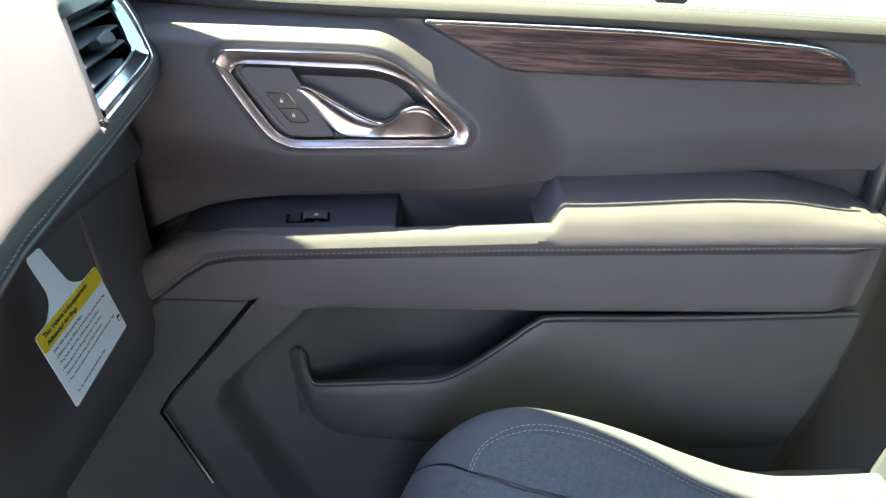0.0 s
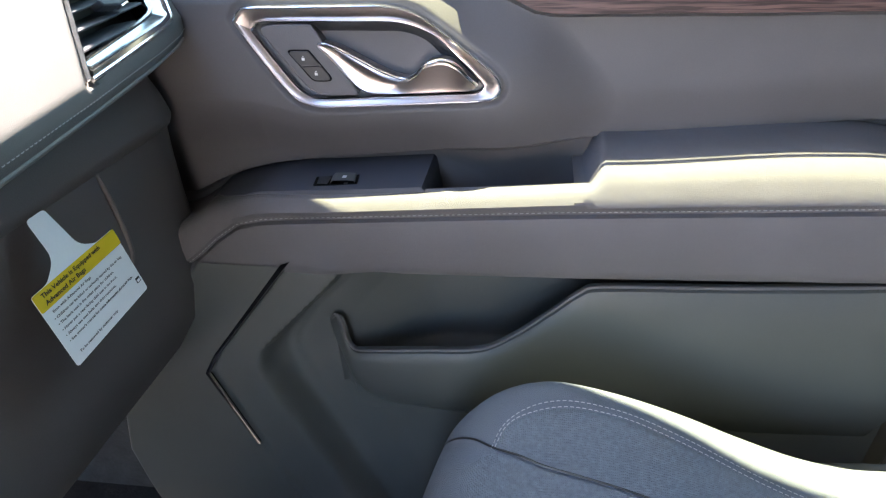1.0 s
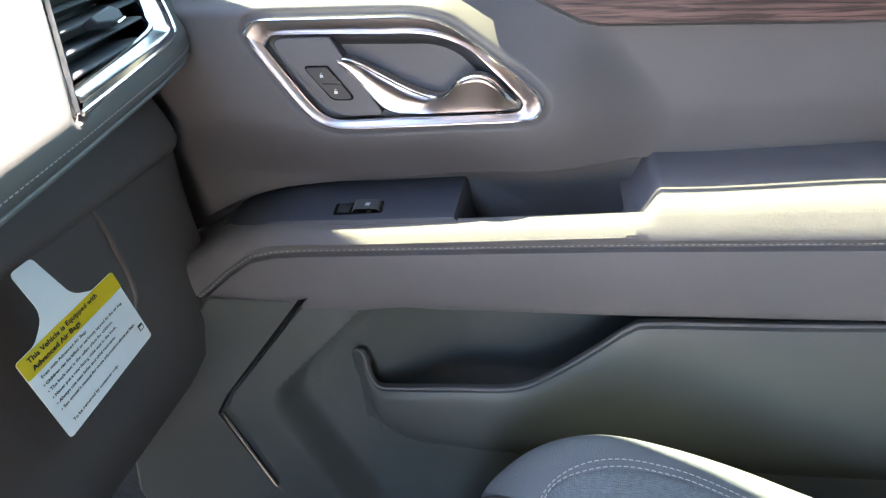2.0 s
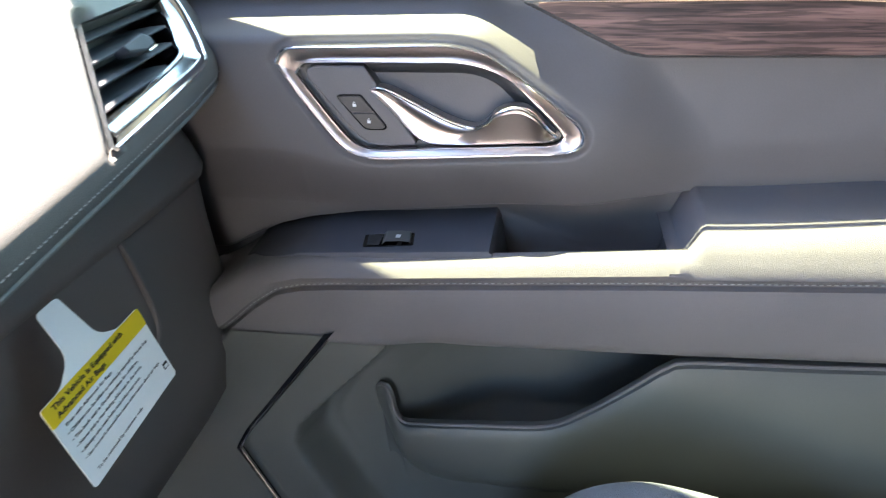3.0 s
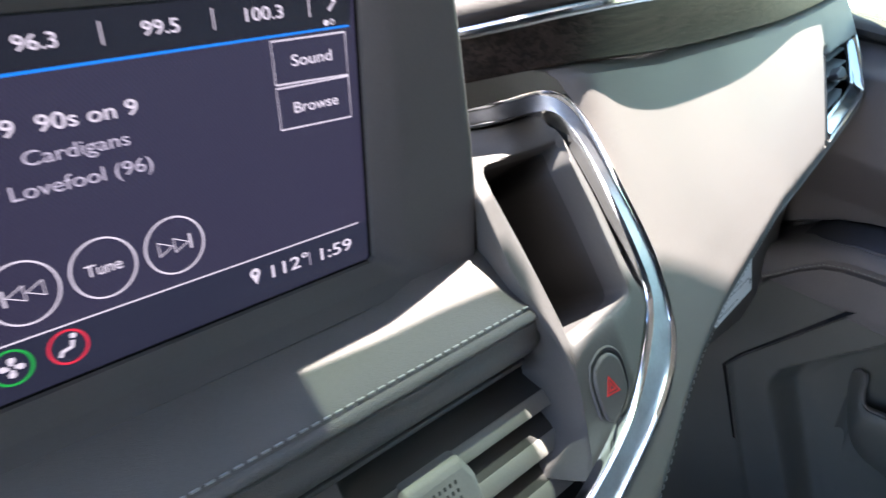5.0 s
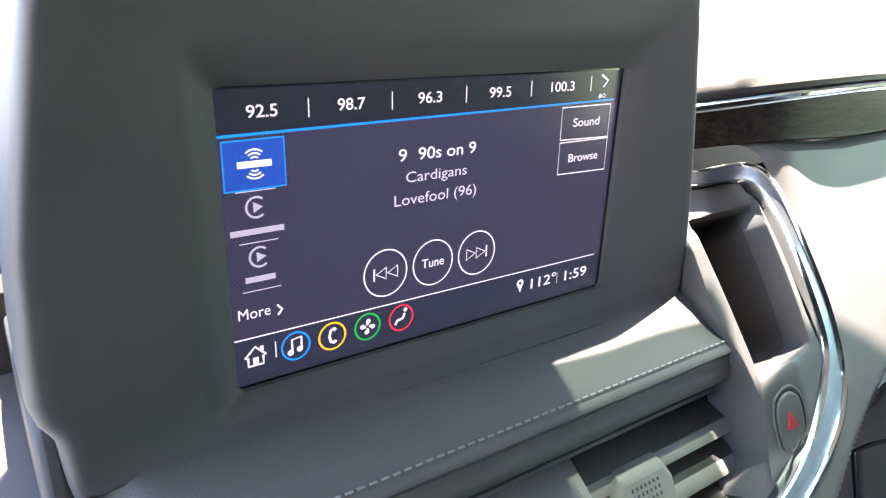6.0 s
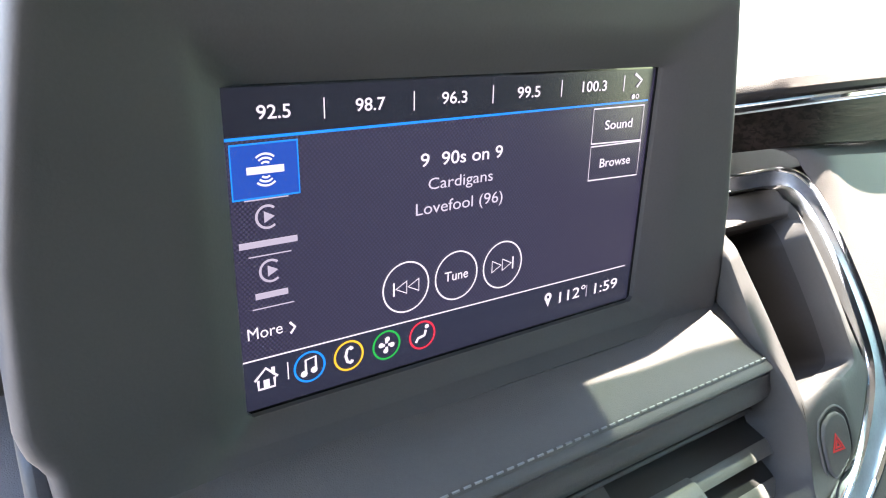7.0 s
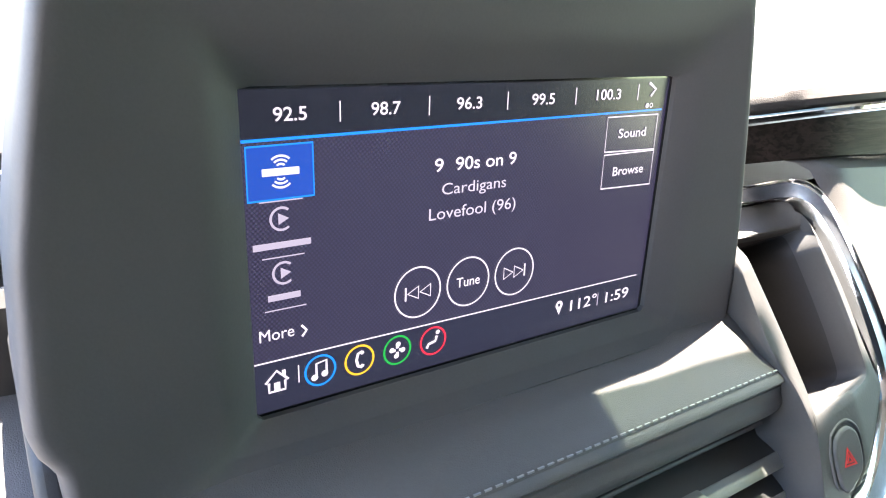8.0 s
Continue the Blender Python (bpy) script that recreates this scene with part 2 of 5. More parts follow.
def tube(pts, r, n=8, closed=False, flat=1.0, out=(0, -1, 0)):
    """A rod along pts; flat squeezes it towards out."""
    p = np.array(pts, float)
    bm, rings, m, o = bmesh.new(), [], len(pts), np.array(out, float)
    for i in range(m):
        t = p[(i + 1) % m] - p[i - 1] if closed else p[min(i + 1, m - 1)] - p[max(i - 1, 0)]
        t /= np.linalg.norm(t) + 1e-12
        a = np.cross(t, o)
        a /= np.linalg.norm(a) + 1e-12
        b = np.cross(a, t)
        rings.append([bm.verts.new(p[i] + r * (math.cos(q) * a + flat * math.sin(q) * b)) for q in np.linspace(0, 2 * math.pi, n, endpoint=False)])
    for i in range(m if closed else m - 1):
        a, b = rings[i], rings[(i + 1) % m]
        for k in range(n):
            bm.faces.new((a[k], a[(k + 1) % n], b[(k + 1) % n], b[k]))
    if not closed:
        bm.faces.new(rings[0][::-1]), bm.faces.new(rings[-1])
    return bm


def plate(outer, holes, place, depth):
    """A flat plate with holes: 2D loops laid out by place(a, b, height), with walls going down by depth."""
    bm = bmesh.new()
    edges, loops = [], []
    for loop in (outer, *holes):
        top = [bm.verts.new(place(a, b, 0.0)) for a, b in loop]
        low = [bm.verts.new(place(a, b, -depth)) for a, b in loop]
        loops.append((top, low))
        edges += [bm.edges.new((top[i], top[(i + 1) % len(top)])) for i in range(len(top))]
    bmesh.ops.triangle_fill(bm, use_beauty=True, edges=edges)
    for top, low in loops:
        for i in range(len(top)):
            j = (i + 1) % len(top)
            bm.faces.new((top[i], top[j], low[j], low[i]))
    return bm


def block(poly, place, depth):
    """A solid plate: front, back and sides."""
    bm = bmesh.new()
    top = [bm.verts.new(place(a, b, 0.0)) for a, b in poly]
    low = [bm.verts.new(place(a, b, -depth)) for a, b in poly]
    bm.faces.new(top), bm.faces.new(low[::-1])
    for i in range(len(top)):
        j = (i + 1) % len(top)
        bm.faces.new((top[i], low[i], low[j], top[j]))
    return bm


def box(x0, x1, y0, y1, z0, z1):
    return block([(x0, y0), (x1, y0), (x1, y1), (x0, y1)], lambda a, b, h: (a, b, z1 + h), z1 - z0)


def stitches(pts, length=0.0032, gap=0.0018, r=0.00045, out=(0, -1, 0), lift=0.0004):
    """A row of single thread stitches along a line."""
    p = np.array(pts, float)
    total = float(np.linalg.norm(np.diff(p, axis=0), axis=1).sum())
    q = even(p, max(4, int(total / 0.0008)))
    s = np.linspace(0, total, len(q))
    bm, o = bmesh.new(), np.array(out, float)
    t = 0.0
    while t + length < total:
        a, b = (np.array([np.interp(v, s, q[:, k]) for k in range(3)]) for v in (t, t + length))
        d = (b - a) / np.linalg.norm(b - a)
        w = np.cross(d, o)
        w /= np.linalg.norm(w)
        ring = []
        for e, h in ((a, 0.0), (0.5 * (a + b), lift), (b, 0.0)):
            ring.append([bm.verts.new(e + o * h + w * r), bm.verts.new(e + o * (h + r)), bm.verts.new(e + o * h - w * r)])
        for x, y in zip(ring, ring[1:]):
            bm.faces.new((x[0], x[1], y[1], y[0])), bm.faces.new((x[1], x[2], y[2], y[1]))
        t += length + gap
    return bm


def away(poly, x, y):
    """Signed distance from points to a closed polygon; negative inside."""
    p = np.array(poly, float)
    q = np.roll(p, -1, 0)
    best, inside = np.full(np.shape(x), 1e9), np.zeros(np.shape(x), bool)
    for (ax, ay), (bx, by) in zip(p, q):
        dx, dy = bx - ax, by - ay
        t = np.clip(((x - ax) * dx + (y - ay) * dy) / (dx * dx + dy * dy + 1e-12), 0, 1)
        best = np.minimum(best, np.hypot(x - ax - t * dx, y - ay - t * dy))
        cross = (ay > y) != (by > y)
        inside ^= cross & (x < (bx - ax) * (y - ay) / (by - ay + 1e-12) + ax)
    return np.where(inside, -best, best)


def step(v, a, b):
    """Smooth rise from 0 at a to 1 at b."""
    t = np.clip((v - a) / (b - a), 0, 1)
    return t * t * (3 - 2 * t)

# ---- the cabin around: ground, floor, roof, pillars, glass ----
GX = [(-60, -60), (90, -60), (90, 120), (-60, 120)]
setting("ground", block(GX, lambda a, b, h: (a, b, h), 0.2), ASPHALT, "pale sunlit concrete of a parking lot", "ground")
setting("floor", box(-0.75, 2.6, -0.95, 0.79, 0.60, 0.66), CARPET, "black carpeted cabin floor", "floor")
setting("firewall", box(-0.85, -0.80, -0.95, 0.86, 0.60, 1.36), CARPET, "black carpeted front bulkhead of the footwell", "wall")
setting("roof", block([(-0.15, -1.04), (2.7, -1.04), (2.7, 0.88), (0.56, 0.88), (0.50, 0.70), (-0.15, 0.70)], lambda a, b, h: (a, b, 1.93 + h), 0.05), HEADLINER, "pale cloth headliner under the roof", "ceiling")
GLASS = lambda x: 1.38 + 0.5444 * (x + 1.1)


# unseen edge, bent point by point to shape the sun patches on the dash
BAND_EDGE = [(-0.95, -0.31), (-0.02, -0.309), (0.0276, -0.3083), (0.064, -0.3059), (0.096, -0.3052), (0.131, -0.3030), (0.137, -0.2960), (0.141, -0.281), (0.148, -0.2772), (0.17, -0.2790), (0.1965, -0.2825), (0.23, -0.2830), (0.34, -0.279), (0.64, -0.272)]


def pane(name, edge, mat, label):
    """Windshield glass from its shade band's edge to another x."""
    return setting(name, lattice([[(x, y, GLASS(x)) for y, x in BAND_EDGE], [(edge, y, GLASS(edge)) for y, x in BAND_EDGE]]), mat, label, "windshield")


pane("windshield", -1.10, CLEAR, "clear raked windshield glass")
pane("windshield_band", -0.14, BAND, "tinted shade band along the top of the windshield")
# a pillar beside the windshield, running up to the roof, and the frame round the side window
A_EDGE = [(-1.14, 0.76), (-0.36, 0.634), (-0.347, 0.630), (-0.320, 0.598), (-0.26, 0.558), (-0.14, 0.548), (-0.14, 0.69), (-0.30, 0.74), (-0.37, 0.77), (-1.14, 0.85)]
setting("pillar_front", block(A_EDGE, lambda a, b, h: (a, b, GLASS(a) + 0.012 + h), 0.03), SOFT, "dark windshield pillar trim", "pillar")
SIDE = [(-0.47, 1.395), (-0.42, 1.44), (-0.33, 1.535), (-0.290, 1.570), (-0.265, 1.590), (-0.218, 1.624), (-0.107, 1.704), (-0.075, 1.742), (-0.055, 1.762), (-0.017, 1.780), (0.041, 1.794), (0.093, 1.810), (2.6, 1.812), (2.6, 1.93), (-0.10, 1.93), (-0.15, 1.90), (-0.37, 1.78), (-0.47, 1.46)]
setting("window_frame", block(SIDE, lambda a, b, h: (a, 0.775 - 0.22 * (b - 1.40) - h, b), 0.008), SOFT, "dark frame round the passenger window", "frame")
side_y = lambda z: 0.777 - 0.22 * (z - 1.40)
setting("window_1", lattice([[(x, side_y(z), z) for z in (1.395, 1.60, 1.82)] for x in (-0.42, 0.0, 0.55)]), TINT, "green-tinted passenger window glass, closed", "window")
setting("pillar_middle", block([(0.50, 0.62), (0.72, 0.62), (0.68, 1.885), (0.53, 1.885)], lambda a, b, h: (a, 0.80 - h - 0.12 * max(0.0, b - 1.4), b), 0.09), SOFT, "dark pillar trim behind the passenger door", "pillar", bevel=0.012)
# this wall and wall_back are unseen, raised to the roof to darken the rear
setting("wall_right", box(0.56, 2.6, 0.80, 0.86, 0.60, 1.89), SOFT, "dark plain wall added where rear glass would let light in", "wall")
# unseen wall; its opening is sized for fill light on the door and dash
setting("wall_left", block([(-0.85, 0.60), (2.6, 0.60), (2.6, 1.89), (0.16, 1.89), (0.12, 0.67), (-0.80, 0.67), (-0.80, 1.40), (-0.85, 1.40)], lambda a, b, h: (a, -0.97 + h, b), 0.06), SOFT, "dark unseen driver side wall, its opening sized to let fill light in", "wall")
setting("wall_back", block([(-0.97, 0.60), (0.80, 0.60), (0.80, 1.89), (-0.97, 1.89)], lambda a, b, h: (2.62 + h, a, b), 0.05), SOFT, "dark plain wall added to close the unseen rear to light", "wall")
# out of view; a block sized to keep sun off the bolster's left part
mirror = thing("mirror_shade", (-0.27, -0.1, 1.80), "unseen mirror and sensor housing, added to shade the bolster", "mirror")
part("body", block(rounded([(-0.36, -0.172), (-0.15, -0.172), (-0.15, 0.029), (-0.32, 0.028), (-0.36, -0.01)], 0.01), lambda a, b, h: (a, b, GLASS(a) - 0.006 + h), 0.035), PLASTIC, mirror, bevel=0.006)

# ---- passenger door ----
door = thing("door_1", (0.06, 0.74, 0.70), "dark grey passenger door with wood and chrome trim, shut", "car door", "structure")
closed = lambda pts, n: [tuple(p) for p in spline(list(pts) + [pts[0]], n + 1)[:-1]]
BEZEL = closed([(-0.2105, 1.333), (-0.204, 1.3425), (-0.193, 1.3455), (-0.165, 1.3460), (-0.13, 1.3465), (-0.095, 1.3468), (-0.071, 1.3460), (-0.046, 1.3400), (-0.026, 1.327), (-0.001, 1.308), (0.023, 1.289), (0.0310, 1.277), (0.0265, 1.2665), (0.012, 1.2622), (-0.02, 1.2605), (-0.06, 1.2582), (-0.10, 1.2560), (-0.135, 1.2545), (-0.153, 1.2585), (-0.166, 1.268), (-0.189, 1.299)], 120)
WOOD = [(-0.015, 1.3735), (0.02, 1.3735), (0.18, 1.3735), (0.34, 1.3675), (0.368, 1.361), (0.392, 1.3385), (0.22, 1.3365), (0.075, 1.336), (0.058, 1.339), (0.02, 1.357)]


BULGE = rounded([(-0.45, 1.3495), (-0.056, 1.3525), (0.040, 1.2785), (0.026, 1.2550), (-0.15, 1.2450), (-0.20, 1.2580), (-0.45, 1.2700)], [0.01, 0.04, 0.02, 0.01, 0.04, 0.03, 0.01], 6)


def upper(x, z):
    """Inner skin of the door above the armrest: y over x and z."""
    # its lower edge is a crisp fold over the valley behind the armrest
    fold = np.interp(x, [-0.30, -0.27, -0.24, -0.21, -0.15, 0.05, 0.21, 0.45], [1.145, 1.160, 1.173, 1.181, 1.190, 1.2115, 1.2255, 1.240])
    base = 0.738 - 0.014 * step(z, fold - 0.003, fold + 0.003) - 0.007 * step(z, fold, fold + 0.05) + 0.008 * step(z, 1.345, 1.372)
    d = away(BEZEL, x, z)
    big = away(BULGE, x, z)
    reach = 0.026 + 0.034 * step(1.32 - z, 0.0, 0.07) + 0.040 * step(x, -0.05, 0.06)
    bulge = 1 - (0.8 * step(big, -0.006, reach) + 0.2 * np.clip(big / reach, 0, 1))
    y = base - bulge * (base - 0.6885)
    y = y - 0.010 * step(-x, 0.22, 0.31) * step(1.33 - z, 0.0, 0.06) * step(z, 1.19, 1.24) * (1 - bulge)
    # hollow over the rear of the armrest
    y = y + 0.012 * step(x, 0.25, 0.36) * (1 - step(z, 1.22, 1.30))
    # sunk bed for the handle, with a soft lip round it
    y = y + 0.0035 * (1 - step(d, 0.0005, 0.007))
    y = y + 0.012 * (1 - step(d, -0.006, -0.003))
    # shallow bed for the wood
    w = away(WOOD, x, z)
    y = y + (0.702 - y) * (1 - step(w, 0.0005, 0.006))
    return y


xs, zs = np.linspace(-0.335, 0.475, 541), np.linspace(1.13, 1.376, 190)
X, Z = np.meshgrid(xs, zs)
Y = upper(X, Z)
part("upper_panel", lattice(np.stack([X, Y, Z], -1).tolist()), DOORSOFT, door, "dark grey soft-touch upper door panel")
# sill with its rolled edge and groove
sec = [(0.722, 1.3745), (0.716, 1.3755), (0.7125, 1.379), (0.7115, 1.384), (0.7145, 1.3895), (0.720, 1.3925), (0.728, 1.3945), (0.732, 1.3942), (0.7325, 1.3936), (0.733, 1.3944), (0.742, 1.396), (0.756, 1.3965), (0.775, 1.394), (0.785, 1.390), (0.787, 1.383), (0.787, 1.36)]
sill_rows = [[(x, y, z + 0.006 * step(-x, 0.15, 0.33) - 0.002 * step(x, 0.2, 0.45)) for y, z in sec] for x in np.linspace(-0.36, 0.475, 90)]
sill = part("window_sill", lattice(sill_rows), SILL, door, "leather-wrapped window sill")
line = [(x, 0.7290, 1.3949 + 0.006 * step(-x, 0.15, 0.33) - 0.002 * step(x, 0.2, 0.45)) for x in np.linspace(-0.34, 0.47, 120)]
part("stitching", stitches(line, out=(0, -0.3, 0.95)), THREAD, sill)
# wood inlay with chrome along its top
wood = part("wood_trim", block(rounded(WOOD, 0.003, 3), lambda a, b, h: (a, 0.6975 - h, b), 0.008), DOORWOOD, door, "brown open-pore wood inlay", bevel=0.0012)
strip = spline([(-0.018, 0.6955, 1.3752), (0.02, 0.6955, 1.3757), (0.18, 0.6955, 1.3757), (0.33, 0.6955, 1.3697), (0.366, 0.6955, 1.3635), (0.38, 0.6955, 1.355), (0.396, 0.6955, 1.3375)], 80)
part("chrome_strip", tube(strip, 0.0017, 8), CHROME, wood, "thin satin chrome strip")

# handle set in its bezel
IN = closed([(-0.1940, 1.323), (-0.187, 1.3298), (-0.171, 1.3308), (-0.14, 1.3310), (-0.10, 1.3308), (-0.06, 1.3300), (-0.031, 1.3205), (-0.010, 1.302), (0.0095, 1.2810), (0.0130, 1.2745), (0.006, 1.2695), (-0.02, 1.2680), (-0.06, 1.2660), (-0.10, 1.2642), (-0.134, 1.2625), (-0.148, 1.2655), (-0.159, 1.2745), (-0.178, 1.300)], 120)


def ring(loops):
    """Closed bands between loops of (points, depth) on the door."""
    return lattice([[(x, 0.6885 - h, z) for x, z in list(l) + [l[0]]] for l, h in loops])


def between(f):
    return [tuple((1 - f) * np.array(a) + f * np.array(b)) for a, b in zip(BEZEL, IN)]


bezel = part("handle_bezel", ring([(between(0.0), -0.004), (between(0.01), 0.001), (between(0.06), 0.0036), (between(0.12), 0.0040), (between(0.19), 0.0022), (between(0.22), 0.0)]), CHROME, door, "satin chrome ring round the door handle")
part("bezel_face", ring([(between(0.20), 0.0006), (between(0.50), -0.0004), (between(0.86), -0.0032)]), NICKEL, bezel, "brushed brownish nickel face of the bezel")
part("bezel_edge", ring([(between(0.84), -0.0040), (between(0.86), -0.0020), (between(0.92), -0.0004), (between(0.98), -0.0014), (between(1.0), -0.0035), (between(1.02), -0.014)]), CHROME, bezel, "bright inner edge of the bezel")
cup_rows = []
for f in np.linspace(0, 1, 9):
    q = [tuple((1 - f) * np.array(p) + f * np.array((-0.060, 1.300))) for p in IN]
    cup_rows.append([(x, 0.6985 + 0.016 * step(f, 0.05, 0.75), z) for x, z in q + q[:1]])
part("handle_cup", lattice(cup_rows), BLACK, door, "dark finger recess behind the handle")
part("cup_insert", block(closed([(-0.121, 1.318), (-0.118, 1.3205), (-0.08, 1.3215), (-0.042, 1.3195), (-0.038, 1.313), (-0.047, 1.299), (-0.067, 1.288), (-0.087, 1.2895), (-0.112, 1.305)], 40), lambda a, b, h: (a, 0.708 - h, b), 0.004), SOFT, door, "grey insert in the finger recess", bevel=0.002)
switch_plate = part("switch_plate", block(rounded([(-0.1925, 1.3285), (-0.1400, 1.3290), (-0.1000, 1.2660), (-0.142, 1.2640)], [0.008, 0.003, 0.003, 0.030], 6), lambda a, b, h: (a, 0.6905 - h, b), 0.02), SOFT, door, "dark plastic plate with lock switches", bevel=0.0012)
locks = []
for dx, dz, top in ((0.0, 0.0, True), (0.0115, -0.0142, False)):
    pts = [(-0.163, 1.3055), (-0.144, 1.3055), (-0.1345, 1.2935), (-0.1535, 1.2935)] if top else [(-0.1525, 1.2920), (-0.1335, 1.2920), (-0.124, 1.280), (-0.141, 1.280)]
    k = part("lock_switch", block(rounded(pts, [0.002, 0.002, 0.001, 0.001] if top else [0.001, 0.001, 0.003, 0.006]), lambda a, b, h: (a, 0.6885 - h, b), 0.006), BLACK, switch_plate, bevel=0.0006)
    locks.append(k)
part("lock_frame", plate(rounded([(-0.1655, 1.307), (-0.1435, 1.307), (-0.1215, 1.2785), (-0.1425, 1.2785)], [0.003, 0.003, 0.004, 0.008]), [rounded([(-0.1640, 1.3060), (-0.1440, 1.3060), (-0.1230, 1.2792), (-0.1420, 1.2792)], [0.003, 0.003, 0.004, 0.008])], lambda a, b, h: (a, 0.6893 - h, b), 0.002), GLOSS, switch_plate)
for cx, cz in ((-0.1492, 1.2995), (-0.1385, 1.2862)):
    icon = block([(cx - 0.0014, cz - 0.0019), (cx + 0.0014, cz - 0.0019), (cx + 0.0014, cz + 0.0004), (cx - 0.0014, cz + 0.0004)], lambda a, b, h: (a, 0.6882 - h, b), 0.0002)
    part("lock_icon", icon, ICON, locks[0 if cz > 1.29 else 1], smooth=False)
    arc = [(cx - 0.0009 + 0.0018 * t, 0.6882, cz + 0.0004 + 0.0016 * math.sin(math.pi * t)) for t in np.linspace(0, 0.85, 9)]
    part("lock_shackle", tube(arc, 0.00025, 5), ICON, locks[0 if cz > 1.29 else 1])
# the pull: a wide flat wedge that narrows and curls out to a grip
up = spline([(-0.1350, 1.3120), (-0.128, 1.3135), (-0.116, 1.3095), (-0.095, 1.2985), (-0.074, 1.2880), (-0.056, 1.2830), (-0.045, 1.2880), (-0.036, 1.2975), (-0.022, 1.3015), (-0.009, 1.2970), (0.0085, 1.2785)], 60)
lo = spline([(-0.1345, 1.3090), (-0.122, 1.2960), (-0.112, 1.2840), (-0.102, 1.2735), (-0.092, 1.2682), (-0.075, 1.2672), (-0.050, 1.2685), (-0.030, 1.2695), (-0.012, 1.2708), (0.002, 1.2722), (0.0075, 1.2745)], 60)
rows = []
for k, (f, h) in enumerate(((0, -0.010), (0.0, 0.000), (0.05, 0.0035), (0.14, 0.0042), (0.26, 0.0018), (0.5, 0.0010), (0.8, 0.0016), (0.93, 0.0028), (1.0, 0.0005), (1.0, -0.008))):
    line = []
    for a, b in zip(up, lo):
        g = step(a[0], -0.062, -0.032) * (1 - step(a[0], 0.0, 0.012))
        q = a + (b - a) * f
        line.append((q[0], 0.6905 - h - 0.010 * g * (1 - abs(f - 0.35) * 1.1), q[1]))
    rows.append(line)
pull = part("door_handle", lattice(rows), NICKEL, door, "brushed nickel pull handle")
part("handle_edge", tube([(a[0], 0.6868 - 0.009 * step(a[0], -0.062, -0.032) * (1 - step(a[0], 0, 0.012)), a[1] - 0.0006) for a in up[2:]], 0.0016, 8), CHROME, pull, "polished upper edge")

# ---- armrest ----


def rest_top(x):
    """Height of the armrest's top along the door."""
    return np.interp(x, [-0.34, -0.29, -0.25, -0.20, -0.126, 0.111, 0.475], [1.115, 1.140, 1.166, 1.1775, 1.1805, 1.1985, 1.216])


def seam(x):
    return np.interp(x, [-0.34, -0.29, -0.269, -0.245, -0.222, -0.20, -0.174, 0.084, 0.346, 0.475], [1.070, 1.093, 1.109, 1.130, 1.146, 1.1515, 1.154, 1.170, 1.183, 1.188])


def rest_low(x):
    return np.interp(x, [-0.34, -0.28, -0.18, -0.06, 0.12, 0.37, 0.475], [1.062, 1.086, 1.098, 1.095, 1.099, 1.108, 1.112])


rows = []
for x in np.linspace(-0.325, 0.447, 300):
    t, s, l = rest_top(x), min(seam(x), rest_top(x) - 0.010), rest_low(x)
    end = step(x, 0.405, 0.447)
    f = 0.012 * end
    b = 0.013 * step(-x, 0.08, 0.15)
    d = 0.045 * step(x, -0.047, -0.034) * (1 - step(x, 0.100, 0.114))
    rows.append([(x, y + f, z) for y, z in (
        (0.745, t - d), (0.680, t - d), (0.670, t - 0.85 * d), (0.6645, t - 0.12 * d), (0.6610, t), (0.6560, t - 0.0010), (0.6510, t - 0.0040), (0.6470, t - 0.0090),
        (0.6442, 0.5 * (t + s) - 0.001), (0.6455, s + 0.007), (0.6490, s + 0.004), (0.6500, s + 0.0016), (0.6530, s + 0.0002), (0.6530, s - 0.0008), (0.6485, s - 0.003), (0.6480, s - 0.008),
        (0.6510 - 0.3 * b, 0.5 * (s + l)), (0.6555 - 0.7 * b, l + 0.012), (0.6580 - 0.9 * b, l + 0.004), (0.6610 - b, l), (0.6750, l - 0.003), (0.748, l - 0.004))])
rest = part("armrest", lattice(rows), VINYL, door, "grey vinyl armrest with a stitched seam")
part("stitching", stitches([(x, 0.6497, min(seam(x), rest_top(x) - 0.010) + 0.0030) for x in np.linspace(-0.285, 0.44, 200)], length=0.0034, out=(0, -1, 0.1)), THREAD, rest)
# raised pad over the rear half
rows = []
for x in np.linspace(0.098, 0.452, 110):
    t = rest_top(x)
    rise = step(x, 0.106, 0.124)
    h = (1.222 + 0.010 * step(x, 0.12, 0.30) - 0.014 * step(x, 0.33, 0.452)) * rise + (t - 0.004) * (1 - rise)
    fall = 0.030 * step(x, 0.425, 0.452) ** 2
    h -= fall
    inn = 0.005 * (1 - step(x, 0.100, 0.116))
    low = min(h, t - 0.003)
    top = [(x, y, h + k * (h - low)) for y, k in ((0.742, 0.12), (0.730, 0.11), (0.715, 0.09), (0.702, 0.06), (0.692, 0.03), (0.683, -0.03), (0.674, -0.11), (0.666, -0.24), (0.659, -0.42), (0.653, -0.64), (0.6490, -0.86))]
    rows.append(top + [(x, 0.6462, low - 0.003), (x, 0.6435, low - 0.008), (x, 0.6425 + inn, low - 0.014), (x, 0.6440 + inn, seam(x) + 0.008), (x, 0.6490 + inn, seam(x) + 0.004)])
part("armrest_pad", lattice(rows), VINYL, rest, "padded grey rear half of the armrest")
